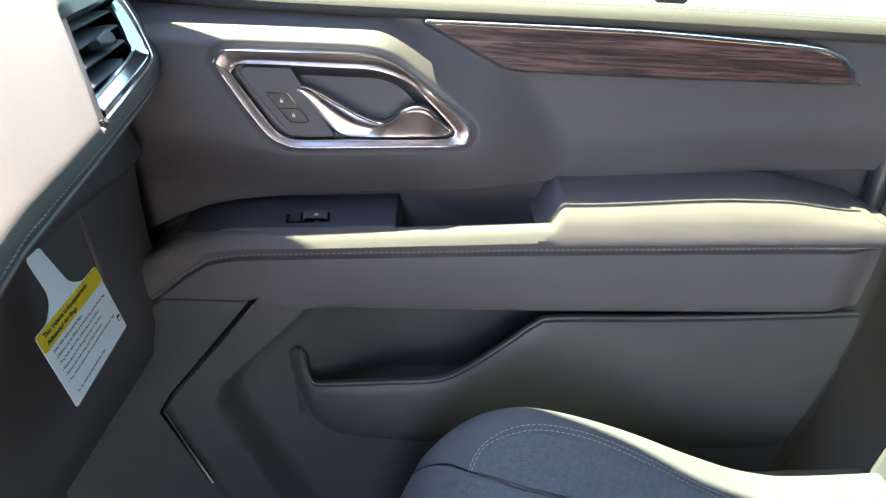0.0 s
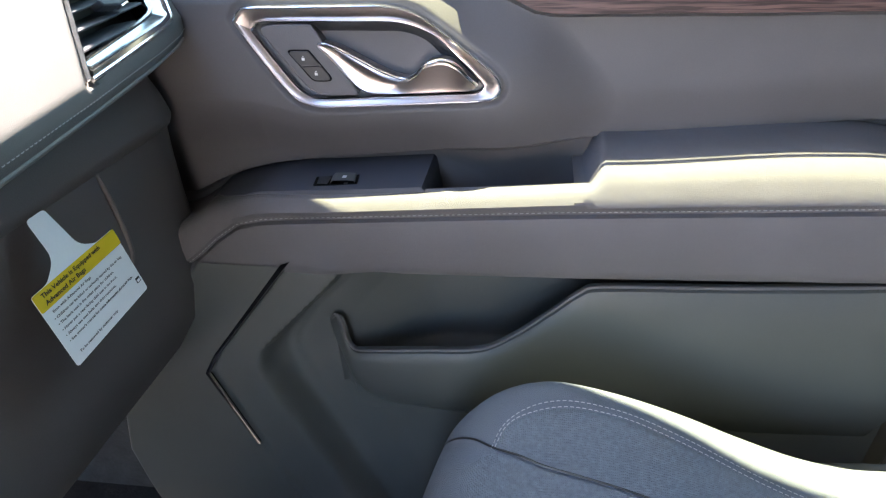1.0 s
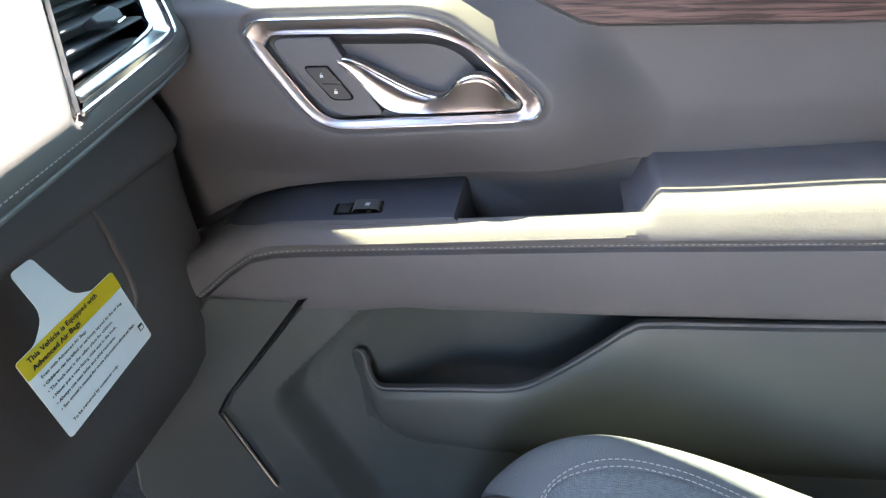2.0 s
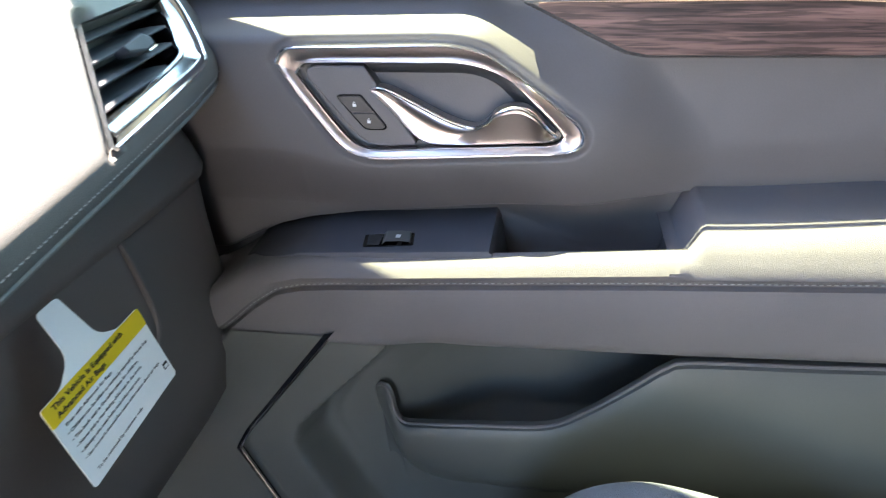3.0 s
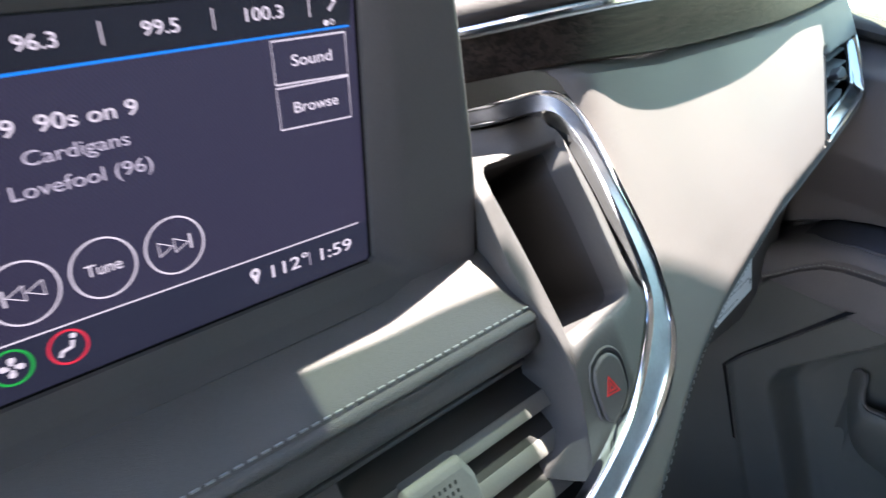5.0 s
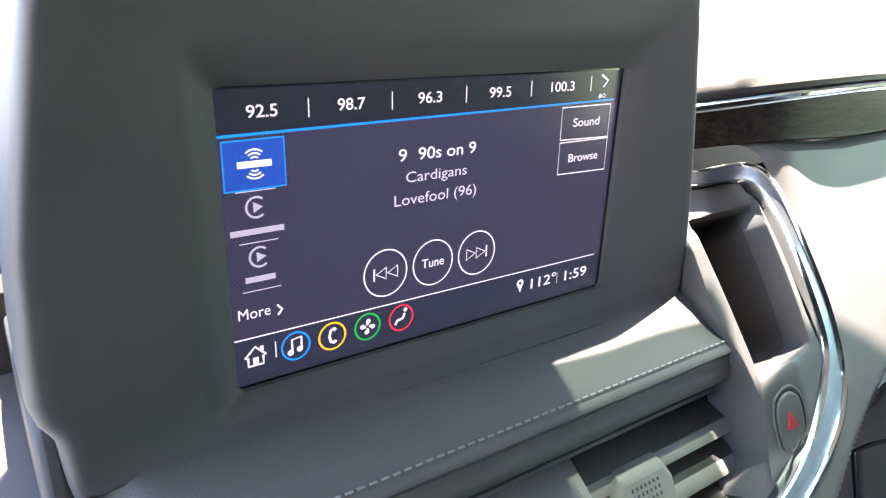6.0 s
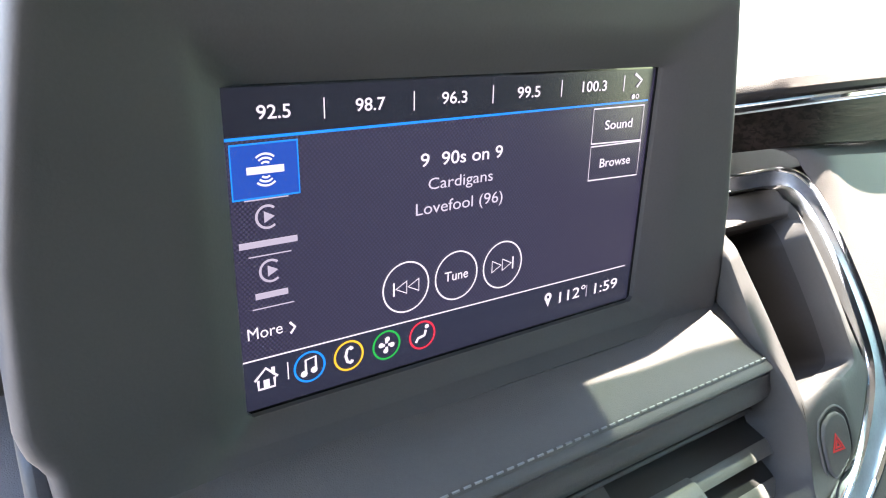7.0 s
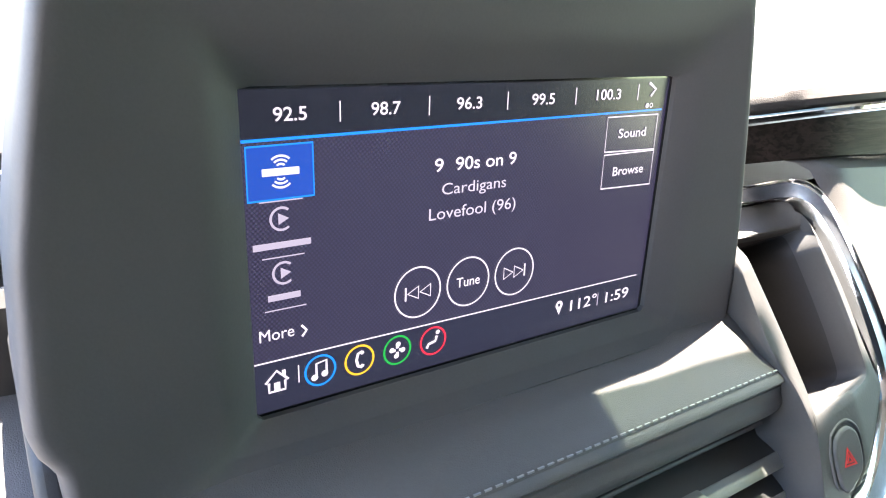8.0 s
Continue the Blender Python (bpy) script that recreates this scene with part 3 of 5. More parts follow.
# window switch on a raised plate, pull cup behind it
rows = []
for a in np.r_[np.linspace(-0.262, -0.040, 60), np.linspace(-0.0375, -0.031, 5)]:
    front = np.interp(a, [-0.262, -0.24, -0.215, -0.18, -0.14, -0.09, -0.031], [0.688, 0.671, 0.6610, 0.6588, 0.6577, 0.6567, 0.6557])
    drop = 0.040 * step(a, -0.041, -0.031) ** 2
    zt = float(rest_top(a)) + 0.0012 + 0.0030 * step(a, -0.240, -0.13)
    rows.append([(a, front - 0.0005, zt - 0.014), (a, front, min(zt - 0.0022, zt - drop)), (a, front + 0.0008, zt - 0.0006 - drop), (a, front + 0.0030, zt - drop), (a, 0.690, zt - drop), (a, 0.715, zt + 0.0004 - drop), (a, 0.745, zt + 0.002 - drop)])
sw = part("window_switch_plate", lattice(rows), LOUVER, door, "dark plate with the window switch")
part("switch_well", block(rounded([(-0.150, 0.689), (-0.107, 0.692), (-0.104, 0.669), (-0.147, 0.667)], 0.002), lambda a, b, h: (a, b, 1.1848 + 0.06 * (a + 0.14) + h), 0.001), GLOSS, sw)
part("window_switch", lattice([[(x + 0.12 * (0.68 - y), y + 0.07 * (x + 0.118), 1.1852 + 0.06 * (x + 0.14) + z) for x, z in ((-0.132, 0.0004), (-0.129, 0.0034), (-0.116, 0.0030), (-0.109, 0.0020), (-0.108, 0.0))] for y in (0.6695, 0.6705, 0.688, 0.6895)]), PLASTIC, sw, "small rocker switch")
part("switch_icon", block([(-0.1205, 0.6760), (-0.1165, 0.6760), (-0.1165, 0.6815), (-0.1205, 0.6815)], lambda a, b, h: (a, b, 1.1898 + h), 0.0003), ICON, sw, smooth=False)
part("switch_slot", block([(-0.1460, 0.6865), (-0.1340, 0.6870), (-0.1335, 0.6690), (-0.1435, 0.6685)], lambda a, b, h: (a, b, 1.1858 + h), 0.0003), INK, sw, smooth=False)

# ---- lower door panel with its recess and map pocket ----
R1 = ([0.55, 0.877, 0.969, 0.994, 1.11, 1.20], [-0.09, -0.243, -0.283, -0.268, -0.175, -0.10])
R2 = ([0.55, 0.824, 0.955, 0.972, 0.995, 1.092, 1.20], [-0.04, -0.161, -0.229, -0.231, -0.224, -0.130, -0.03])
R3 = ([0.55, 0.77, 0.835, 0.885, 0.95, 0.967, 0.982, 0.995, 1.03, 1.06, 1.20], [-0.02, -0.103, -0.1345, -0.158, -0.189, -0.1965, -0.1975, -0.193, -0.170, -0.138, -0.02])


def lower(x, z):
    """Inner skin of the door below the armrest."""
    r1, r2, r3 = (np.interp(z, *r) for r in (R1, R2, R3))
    y = 0.6445 + 0.006 * step(x, r1 - 0.001, r1 + 0.004) + 0.0015 * step(x, r1, r2)
    lead = np.clip((x - r2) / np.maximum(r3 + 0.003 - r2, 0.010), 0, 1)
    y = y + (0.696 - 0.652) * (0.78 * step(lead, 0.0, 0.62) + 0.22 * lead) + 0.006 * np.clip((x - r3) / 0.05, 0, 1)
    # the bin behind its wall is deeper
    y = y + 0.05 * step(x, -0.150, -0.03) * step(z, 0.925, 0.965)
    y = y + 0.012 * step(0.80 - z, 0, 0.2)
    return y


xs, zs = np.linspace(-0.43, 0.472, 300), np.linspace(0.64, 1.106, 150)
X, Z = np.meshgrid(xs, zs)
EDGE = np.interp(Z, [0.64, 0.763, 0.839, 0.932, 0.968, 1.106], [-0.36, -0.406, -0.423, -0.411, -0.391, -0.285])
REAR = np.interp(Z, [0.64, 0.84, 1.08, 1.11], [0.41, 0.435, 0.462, 0.465])
X = EDGE + (X - xs[0]) / (xs[-1] - xs[0]) * (REAR - EDGE)
Y = lower(X, Z)
roll = 0.05 * (1 - step(X - EDGE, 0.0, 0.02)) ** 2
part("lower_panel", lattice(np.stack([X, Y + roll, Z], -1).tolist()), PLASTIC, door, "dark moulded lower door panel")
curve = even([(np.interp(z, *R1), 0.6440, z) for z in np.linspace(1.112, 0.870, 60)], 60)
part("accent_strip", lattice([[(p[0] + d * (0.35 + 0.65 * (1 - k / 59)), p[1] - h, p[2] + 0.35 * d) for k, p in enumerate(curve)] for d, h in ((-0.0085, -0.001), (-0.0080, 0.0006), (-0.0010, 0.0012), (0.0010, 0.0004), (0.0012, -0.002))]), GLOSS, door, "gloss black accent strip")
part("accent_edge", tube([(p[0] + 0.0012, p[1] - 0.0022, p[2]) for p in curve[2:]], 0.0013, 8), CHROME, door, "thin bright edge of the accent strip")
# map pocket: a bin whose wall stands out from the recess
LIP = spline([(-0.161, 0.704, 1.000), (-0.153, 0.698, 1.015), (-0.146, 0.692, 1.021), (-0.1395, 0.688, 1.012), (-0.136, 0.6855, 0.996), (-0.127, 0.683, 0.983), (-0.105, 0.680, 0.985), (-0.05, 0.678, 0.991), (0.012, 0.678, 0.997), (0.047, 0.678, 1.017), (0.085, 0.677, 1.050), (0.112, 0.676, 1.075), (0.135, 0.676, 1.083), (0.25, 0.676, 1.088), (0.378, 0.676, 1.096), (0.46, 0.680, 1.100)], 180)
FOOT = spline([(-0.1605, 0.705, 0.996), (-0.157, 0.705, 0.984), (-0.148, 0.704, 0.962), (-0.131, 0.702, 0.919), (-0.118, 0.701, 0.903), (-0.097, 0.700, 0.893), (-0.06, 0.700, 0.889), (0.10, 0.700, 0.887), (0.28, 0.700, 0.887), (0.43, 0.703, 0.890)], 180)
rows = []
for f, bulge in ((-0.10, 0.0), (0.0, 0.0), (0.02, 0.004), (0.06, 0.006), (0.15, 0.008), (0.4, 0.010), (0.65, 0.010), (0.82, 0.008), (0.93, 0.005), (1.0, 0.0)):
    row = []
    for a, b in zip(LIP, FOOT):
        g = step(a[0], -0.150, -0.12)
        if f < 0:
            q = np.array((a[0] + 0.004 * (1 - g), a[1] + 0.006 * g, a[2] - 0.0))
        else:
            q = a + (b - a) * f
            q = q + np.array((-0.5 * bulge * (1 - g), -bulge * g * 1.6 * (1 if f < 0.9 else 0.6), 0.0005 if 0 < f < 0.04 else 0))
        row.append(tuple(q))
    rows.append(row)
inner = [(a[0] + 0.006, a[1] + 0.010 * step(a[0], -0.15, -0.12), a[2] - 0.09) for a in LIP]
rows.insert(0, inner)
pocket = part("map_pocket", lattice(rows), PLASTIC, door, "dark plastic map pocket with a swept lip")
part("pocket_lip", tube([(a[0], a[1] - 0.0010, a[2] - 0.0008) for a in LIP[4:]], 0.0022, 8), SOFT, pocket, "rounded lip of the pocket")
# outer shell of the door
part("door_shell", block([(-0.42, 0.62), (0.47, 0.62), (0.49, 1.20), (0.475, 1.385), (-0.37, 1.385), (-0.43, 1.0)], lambda a, b, h: (a, 0.80 - h, b), -0.03), BLACK, door, "dark inner shell of the door")
part("edge_seal", tube(spline([(0.405, 0.735, 0.62), (0.44, 0.735, 0.82), (0.466, 0.735, 1.06), (0.472, 0.735, 1.18), (0.479, 0.74, 1.36)], 40), 0.012, 10), BLACK, door, "black rubber edge seal")
part("jamb_trim", tube(spline([(0.435, 0.78, 0.62), (0.485, 0.78, 0.85), (0.520, 0.78, 1.06), (0.535, 0.78, 1.30)], 40), 0.026, 12), SOFT, door, "dark rounded trim along the door opening")

# ---- dashboard ----
dash = thing("dashboard", (-0.35, 0.2, 1.25), "grey leather dashboard with darkened wood and chrome trim", "dashboard")
DC, DU, DV, DN = (np.array(v) for v in ((-0.2403, 0.3671, 1.3831), (-0.1435, 0.9896, 0.0), (-0.5063, -0.0734, 0.8592), (0.8503, 0.1233, 0.5116)))


def on_dash(u, v, w=0.0):
    """A place on the slanted face of the dash: along it, up it, out from it. Past the centre it runs straight across the car."""
    # beside the display the face turns away forwards
    g = min(1.0, max(0.0, (-0.292 - u) / 0.06)) * float(np.interp(v, [-0.085, -0.05, -0.03, 0.037, 0.07], [0.0, 0.006, 0.018, 0.031, 0.014]))
    k, v, w = max(u, -0.36) + 1.53 * g, v - 0.185 * g, w - g
    p = DC + k * DU + v * DV + w * DN + float(step(-u, 0.325, 0.372) * step(v, -0.07, -0.01)) * np.array((-0.05, 0.0, -0.017)) + np.array((0.0, min(u + 0.36, 0.0), 0.0))
    # the upper part sweeps forwards towards the centre of the car
    sweep = p - np.array((-0.07, -0.19, 1.525))
    return tuple(p + 0.045 * float(step(-u, 0.235, 0.315) * step(v, -0.03, 0.055)) * sweep / np.linalg.norm(sweep))


def v_wood(u):
    return np.interp(u, [-0.9, -0.3322, -0.2707, -0.2143, -0.1666, -0.03, 0.0719, 0.2, 0.36], [0.080, 0.0785, 0.0725, 0.0665, 0.0610, 0.0535, 0.0490, 0.0485, 0.0500])


def v_wood_top(u):
    return np.interp(u, [-0.9, -0.34, -0.322, -0.287, -0.208, -0.05, 0.25, 0.30, 0.36], [0.097, 0.0938, 0.0925, 0.0905, 0.0870, 0.0805, 0.0615, 0.0570, 0.0530])


def brow(u):
    """How far the edge of the dash top overhangs the leather below it."""
    return np.interp(u, [-0.9, -0.30, -0.26, -0.18, -0.04, 0.05, 0.119, 0.172, 0.25, 0.36], [0.013, 0.013, 0.0152, 0.0225, 0.0235, 0.0193, 0.0147, 0.0145, 0.0152, 0.006])


def v_low(u):
    return np.interp(u, [-0.40, -0.345, -0.30, -0.2722, -0.2442, -0.2092, -0.1619, -0.0299, 0.1189, 0.2449, 0.30, 0.33, 0.36, 0.38], [-0.168, -0.152, -0.1385, -0.1290, -0.1160, -0.1050, -0.0955, -0.0835, -0.0815, -0.0785, -0.0755, -0.0705, -0.0590, -0.048])


def u_left(v):
    return np.interp(v, [-0.15, -0.104, -0.0982, -0.094, -0.09, -0.075, -0.06, -0.03, 0.0098, 0.0482, 0.055, 0.09], [-0.372, -0.370, -0.337, -0.312, -0.290, -0.262, -0.2505, -0.2435, -0.2540, -0.2625, -0.270, -0.290])


def eased(rows, times):
    """The rows of a surface, smoothed from row to row with both ends kept."""
    a = np.array(rows, float)
    for _ in range(times):
        a[1:-1] = 0.5 * a[1:-1] + 0.25 * (a[:-2] + a[2:])
    return a.tolist()


FRAME = rounded([(0.1845, 0.0025), (0.325, 0.0020), (0.3185, -0.0205), (0.303, -0.0455), (0.288, -0.0545), (0.122, -0.0625)], [0.006, 0.008, 0.012, 0.010, 0.012, 0.002], 5)
vt = np.array(FRAME)


def fascia_row(k):
    r, ub, ut = 0.022, -0.372 + 0.744 * k, -0.275 + 0.647 * k
    vb, top, foot = v_low(ub), v_wood(ut), v_low(-0.372) + 0.022
    prof = [(top + 0.003, -0.012), (top - 0.001, -0.004), (top - 0.006, 0.0)]
    prof += [(v, 0.0) for v in np.linspace(top - 0.009, vb + r, 46)]
    prof += [(vb + r - r * math.sin(a), -r + r * math.cos(a)) for a in np.linspace(0.10, 1.5, 12)]
    prof += [(vb + 0.0015, -r - 0.0015), (vb + 0.0025, -r - 0.002), (vb + 0.0005, -r - 0.004), (vb + 0.002, -r - 0.010), (vb + 0.012, -r - 0.022), (vb + 0.02, -0.10)]
    out = []
    for v, w in prof:
        s = min(1.0, max(0.0, (top - v) / (top - vb - r)))
        bow = u_left(0.072 + (foot - 0.072) * s) - (-0.275 - 0.097 * s)
        u = max(ut + (ub - ut) * s + bow * (1 - k) ** 3, u_left(v)) if s < 1 else ub
        end = step(u, 0.332, 0.372)
        w2 = w - 0.022 * end ** 2
        if w > -0.001:
            w2 -= 0.045 * (1 - step(away(FRAME, np.array(u), np.array(v)), -0.0025, 0.0))
            # the padding rolls over softly beside the louvers
            side = u - (0.1845 + 0.96 * (v - 0.0025))
            w2 -= 0.008 * step(side, -0.013, 0.001) ** 2 * (1 - step(side, 0.004, 0.02)) * (1 - step(v, 0.004, 0.012)) * step(v, -0.070, -0.060)
            # soft padding: a slight crown across the face
            w2 += 0.0015 * math.sin(math.pi * min(1, max(0, (v - vb) / (top - vb))))
        out.append(on_dash(u, v, float(w2)))
    return out


rows = [fascia_row(k) for k in np.r_[np.linspace(0, 0.60, 60), np.linspace(0.605, 1, 110)]]
rows.append([(p[0] - 0.10, p[1] + 0.004, p[2] - 0.004) for p in rows[-1]])
fascia = part("fascia", lattice(rows), LEATHER, dash, "padded grey leather fascia, sunlit")
us = np.linspace(-0.365, 0.366, 190)
edge = [on_dash(u, v_low(u) + 0.0012, -0.0165) for u in us]
part("seam", tube([on_dash(u, v_low(u) + 0.0022, -0.0118) for u in us], 0.0017, 8, out=(0.85, 0.12, -0.5)), LEATHER, fascia, "raised seam along the lower edge")
part("stitching", stitches([on_dash(u, v_low(u) + 0.0080, -0.0044) for u in us], length=0.003, out=(0.75, 0.1, -0.3)), THREAD, fascia)
# wood across the dash, chrome line over it, padded top
US = np.linspace(-0.90, 0.345, 180)
part("wood_trim", lattice(eased([[on_dash(u, v, w) for v, w in ((v_wood(u) + 0.002, -0.010), (v_wood(u), 0.0005), (v_wood(u) + 0.0006, 0.0022), (v_wood(u) + 0.002, 0.0028), (0.5 * (v_wood(u) + v_wood_top(u)), 0.5 * brow(u) - 0.001), (v_wood_top(u), brow(u) - 0.0045), (v_wood_top(u) + 0.001, brow(u) - 0.012))] for u in US], 40)), DIMWOOD, dash, "brown open-pore wood trim, darkened to offset ambient light")
part("chrome_strip", tube(eased([on_dash(u, v_wood_top(u) + 0.0024, brow(u) - 0.0022) for u in US], 40), 0.0021, 8, out=(0.85, 0.1, 0.5)), MIRROR, dash, "thin bright chrome line over the wood")
rows = []
for u in US:
    vt_, w0 = v_wood_top(u), brow(u) + 0.008
    row = [on_dash(u, vt_ + 0.004, w0 - 0.016), on_dash(u, vt_ + 0.0055, w0 - 0.009), on_dash(u, vt_ + 0.008, w0 - 0.007), on_dash(u, vt_ + 0.013, w0 - 0.009), on_dash(u, vt_ + 0.0165, w0 - 0.015)]
    e = row[-1]
    row += [(e[0] - 0.012, e[1], e[2] + 0.0015), (e[0] - 0.06, e[1], e[2] + 0.002), (e[0] - 0.2, e[1], e[2] - 0.004), (-0.95, e[1], 1.43), (-1.08, e[1], 1.385)]
    rows.append(row)
part("dash_top", lattice(eased(rows, 40)), DASHTOP, dash, "padded grey dash top")
part("dash_core", block([(-0.80, -0.9), (-0.33, -0.9), (-0.30, 0.10), (-0.34, 0.66), (-0.80, 0.70)], lambda a, b, h: (a, b, 1.395 + h), 0.16), BLACK, dash, "black body behind the trim")

# side air vent
vent = part("side_vent", lattice([[on_dash(u, v, w) for u, v in list(l) + [l[0]]] for l, w in ((FRAME, -0.003), (FRAME, 0.0012), ([tuple(0.93 * np.array(a) + 0.07 * np.array(b)) for a, b in zip(FRAME, [tuple(vt[np.argmin(((vt - q) ** 2).sum(1))]) for q in FRAME])], 0.0012))]), MIRROR, dash, "bright chrome rim of the side vent")
n_in = [(0.122, -0.0625), (0.200, -0.0595), (0.284, -0.0548), (0.303, -0.0455), (0.3185, -0.0205), (0.324, 0.0020)]
n_out = [(0.143, -0.0480), (0.265, -0.0405), (0.2830, -0.0310), (0.2950, -0.0180), (0.3050, -0.0020)]
A, B = spline(n_in, 60), spline(n_out, 60)
part("vent_trim", lattice([[on_dash(*(a + (b - a) * f), w) for a, b in zip(A, B)] for f, w in ((0.0, -0.001), (0.04, 0.0028), (0.30, 0.0032), (0.36, 0.0012), (0.80, -0.0025), (0.90, -0.0012), (1.0, -0.0028), (1.02, -0.018))]), SMOKED, vent, "smoked chrome trim below and beside the louvers")
part("vent_rim", tube([on_dash(*p, 0.0022) for p in even(A, 60)], 0.0016, 8, out=(0.85, 0.12, 0.5)), CHROME, vent, "bright lower rim of the vent")
part("vent_edge", tube([on_dash(u, v, -0.0085) for u, v in even([(0.180, 0.012), (0.1835, 0.0025), (0.1245, -0.0615)], 40)], 0.0034, 12, out=(0.85, 0.12, 0.5)), LEATHER, vent, "leather edge beside the louvers")
part("vent_well", lattice([[on_dash(u, v, -0.046) for u in np.linspace(0.10, 0.33, 4)] for v in (-0.066, 0.006)]), BLACK, vent, "black inside of the vent")
for i, v0 in enumerate((-0.0065, -0.0190, -0.0315, -0.0440)):
    l0, l1 = np.interp(v0, [-0.0485, -0.001], [0.1475, 0.1925]), np.interp(v0, [-0.044, -0.030, -0.002], [0.262, 0.290, 0.302])
    part("louver", lattice([[on_dash(u, v0 + dv + 0.006 * (u - 0.2), w) for u in np.linspace(l0, l1, 6)] for dv, w in ((0.0118, -0.032), (0.0125, -0.031), (0.0062, -0.0150), (0.0014, -0.0060), (0.0004, -0.0054), (-0.0004, -0.0062), (0.0040, -0.018), (0.0105, -0.032))]), LOUVER, vent, "slate grey vent louver")
tab = part("vent_tab", block(rounded([(0.206, -0.0185), (0.238, -0.0160), (0.247, -0.0205), (0.245, -0.0260), (0.232, -0.0272), (0.208, -0.0235)], 0.002), lambda a, b, h: on_dash(a, b, 0.002 + h), 0.010), LOUVER, vent, "grey adjusting tab", bevel=0.0012)
part("tab_tip", block([(0.2320, -0.0276), (0.2455, -0.0264), (0.2460, -0.0276), (0.2320, -0.0288)], lambda a, b, h: on_dash(a, b, 0.0022 + h), 0.006), CHROME, tab, "chrome end of the tab")

# centre stack: panel with an open cubby, chrome rail, hazard switch
INNER = [(-0.70, 0.0600), (-0.58, 0.0600), (-0.48, 0.0600), (-0.42, 0.0602), (-0.372, 0.0605), (-0.340, 0.0615), (-0.298, 0.0578), (-0.2885, 0.0525), (-0.2795, 0.042), (-0.2640, 0.0075), (-0.2545, -0.034), (-0.2590, -0.0480), (-0.2690, -0.0574), (-0.2800, -0.0662), (-0.2926, -0.0737), (-0.3066, -0.0795), (-0.3197, -0.0825), (-0.332, -0.0848), (-0.350, -0.0872), (-0.372, -0.0890)]
OUTER = [(-0.70, 0.0680), (-0.58, 0.0680), (-0.48, 0.0680), (-0.42, 0.0682), (-0.372, 0.0685), (-0.337, 0.0690), (-0.2938, 0.0658), (-0.2790, 0.0600), (-0.2670, 0.0490), (-0.2510, 0.0090), (-0.2395, -0.029), (-0.2405, -0.0592), (-0.2443, -0.0700), (-0.2536, -0.0805), (-0.2682, -0.0876), (-0.2852, -0.0923), (-0.3040, -0.0955), (-0.3197, -0.0982), (-0.3310, -0.1004), (-0.350, -0.1030), (-0.372, -0.1050)]
# panel: from its outline (left by the driver's side, right by the rail) to the cubby's mouth, side by side
SIDES_OUT = [spline([(-0.3640, 0.0602), (-0.340, 0.0612), (-0.300, 0.0578), (-0.2885, 0.0525)], 24), spline([(-0.2885, 0.0525), (-0.2795, 0.042), (-0.2640, 0.0075), (-0.2545, -0.034), (-0.2562, -0.046)], 40), spline([(-0.2562, -0.046), (-0.2595, -0.049), (-0.2690, -0.0580), (-0.2800, -0.0670), (-0.2926, -0.0745), (-0.3066, -0.0805), (-0.3197, -0.0835), (-0.332, -0.0862), (-0.3400, -0.0905)], 36), spline([(-0.3400, -0.0905), (-0.3320, -0.075), (-0.3285, -0.058), (-0.3350, -0.030), (-0.3490, -0.005), (-0.3540, 0.020), (-0.3580, 0.042), (-0.3640, 0.0602)], 40)]
MOUTH = rounded([(-0.3500, 0.0490), (-0.2850, 0.0425), (-0.2770, 0.0085), (-0.2690, -0.0355), (-0.3245, -0.0368), (-0.3385, 0.0145)], [0.003, 0.005, 0.06, 0.006, 0.003, 0.1], 7)
mouth = np.array(MOUTH)


def side_between(a, b, n):
    """The stretch of the mouth's outline between its points nearest to a and b."""
    i, j = (int(np.argmin(((mouth - np.array(q)) ** 2).sum(1))) for q in (a, b))
    run = [mouth[k % len(mouth)] for k in range(i, (j if j > i else j + len(mouth)) + 1)]
    return even(run, n)


CORNERS = [(-0.3500, 0.0490), (-0.2850, 0.0425), (-0.2690, -0.0355), (-0.3245, -0.0368)]
LOOP_OUT = [tuple(p) for s_ in SIDES_OUT for p in s_[:-1]]
LOOP_IN = [tuple(p) for k_, s_ in enumerate(SIDES_OUT) for p in side_between(CORNERS[k_], CORNERS[(k_ + 1) % 4], len(s_))[:-1]]
MID = np.array((-0.312, 0.008))


PN = DN - 0.34 * DU + 0.197 * DV
PN = PN / np.linalg.norm(PN)


def on_panel(u, v, w=0.0):
    """A place on the flat frame of the cubby, which lies deeper than the rail round it."""
    g = max((0.0077 + 0.197 * (v + 0.037) - 0.34 * (u + 0.312)) / 1.56, 0.0)
    p = DC + (u + 1.53 * g) * DU + (v - 0.185 * g) * DV - g * DN + w * PN
    # over the mouth a shelf sweeps forwards to the rail
    sweep = p - np.array((-0.07, -0.19, 1.525))
    above = v - 0.049 + 0.1 * (u + 0.35)
    p = p + 0.045 * float(step(-u, 0.235, 0.315) * step(above, -0.013, 0.012)) * sweep / np.linalg.norm(sweep)
    # under the cubby it follows the face of the dash
    f = float(step(v, -0.050, -0.036))
    g0 = max((0.0077 - 0.34 * (u + 0.312)) / 1.56, 0.0) * (0.45 + 0.55 * float(step(v, -0.089, -0.070)))
    low = DC + (u + 1.53 * g0) * DU + (v - 0.185 * g0) * DV + (w - g0) * DN
    return tuple(f * p + (1 - f) * low)


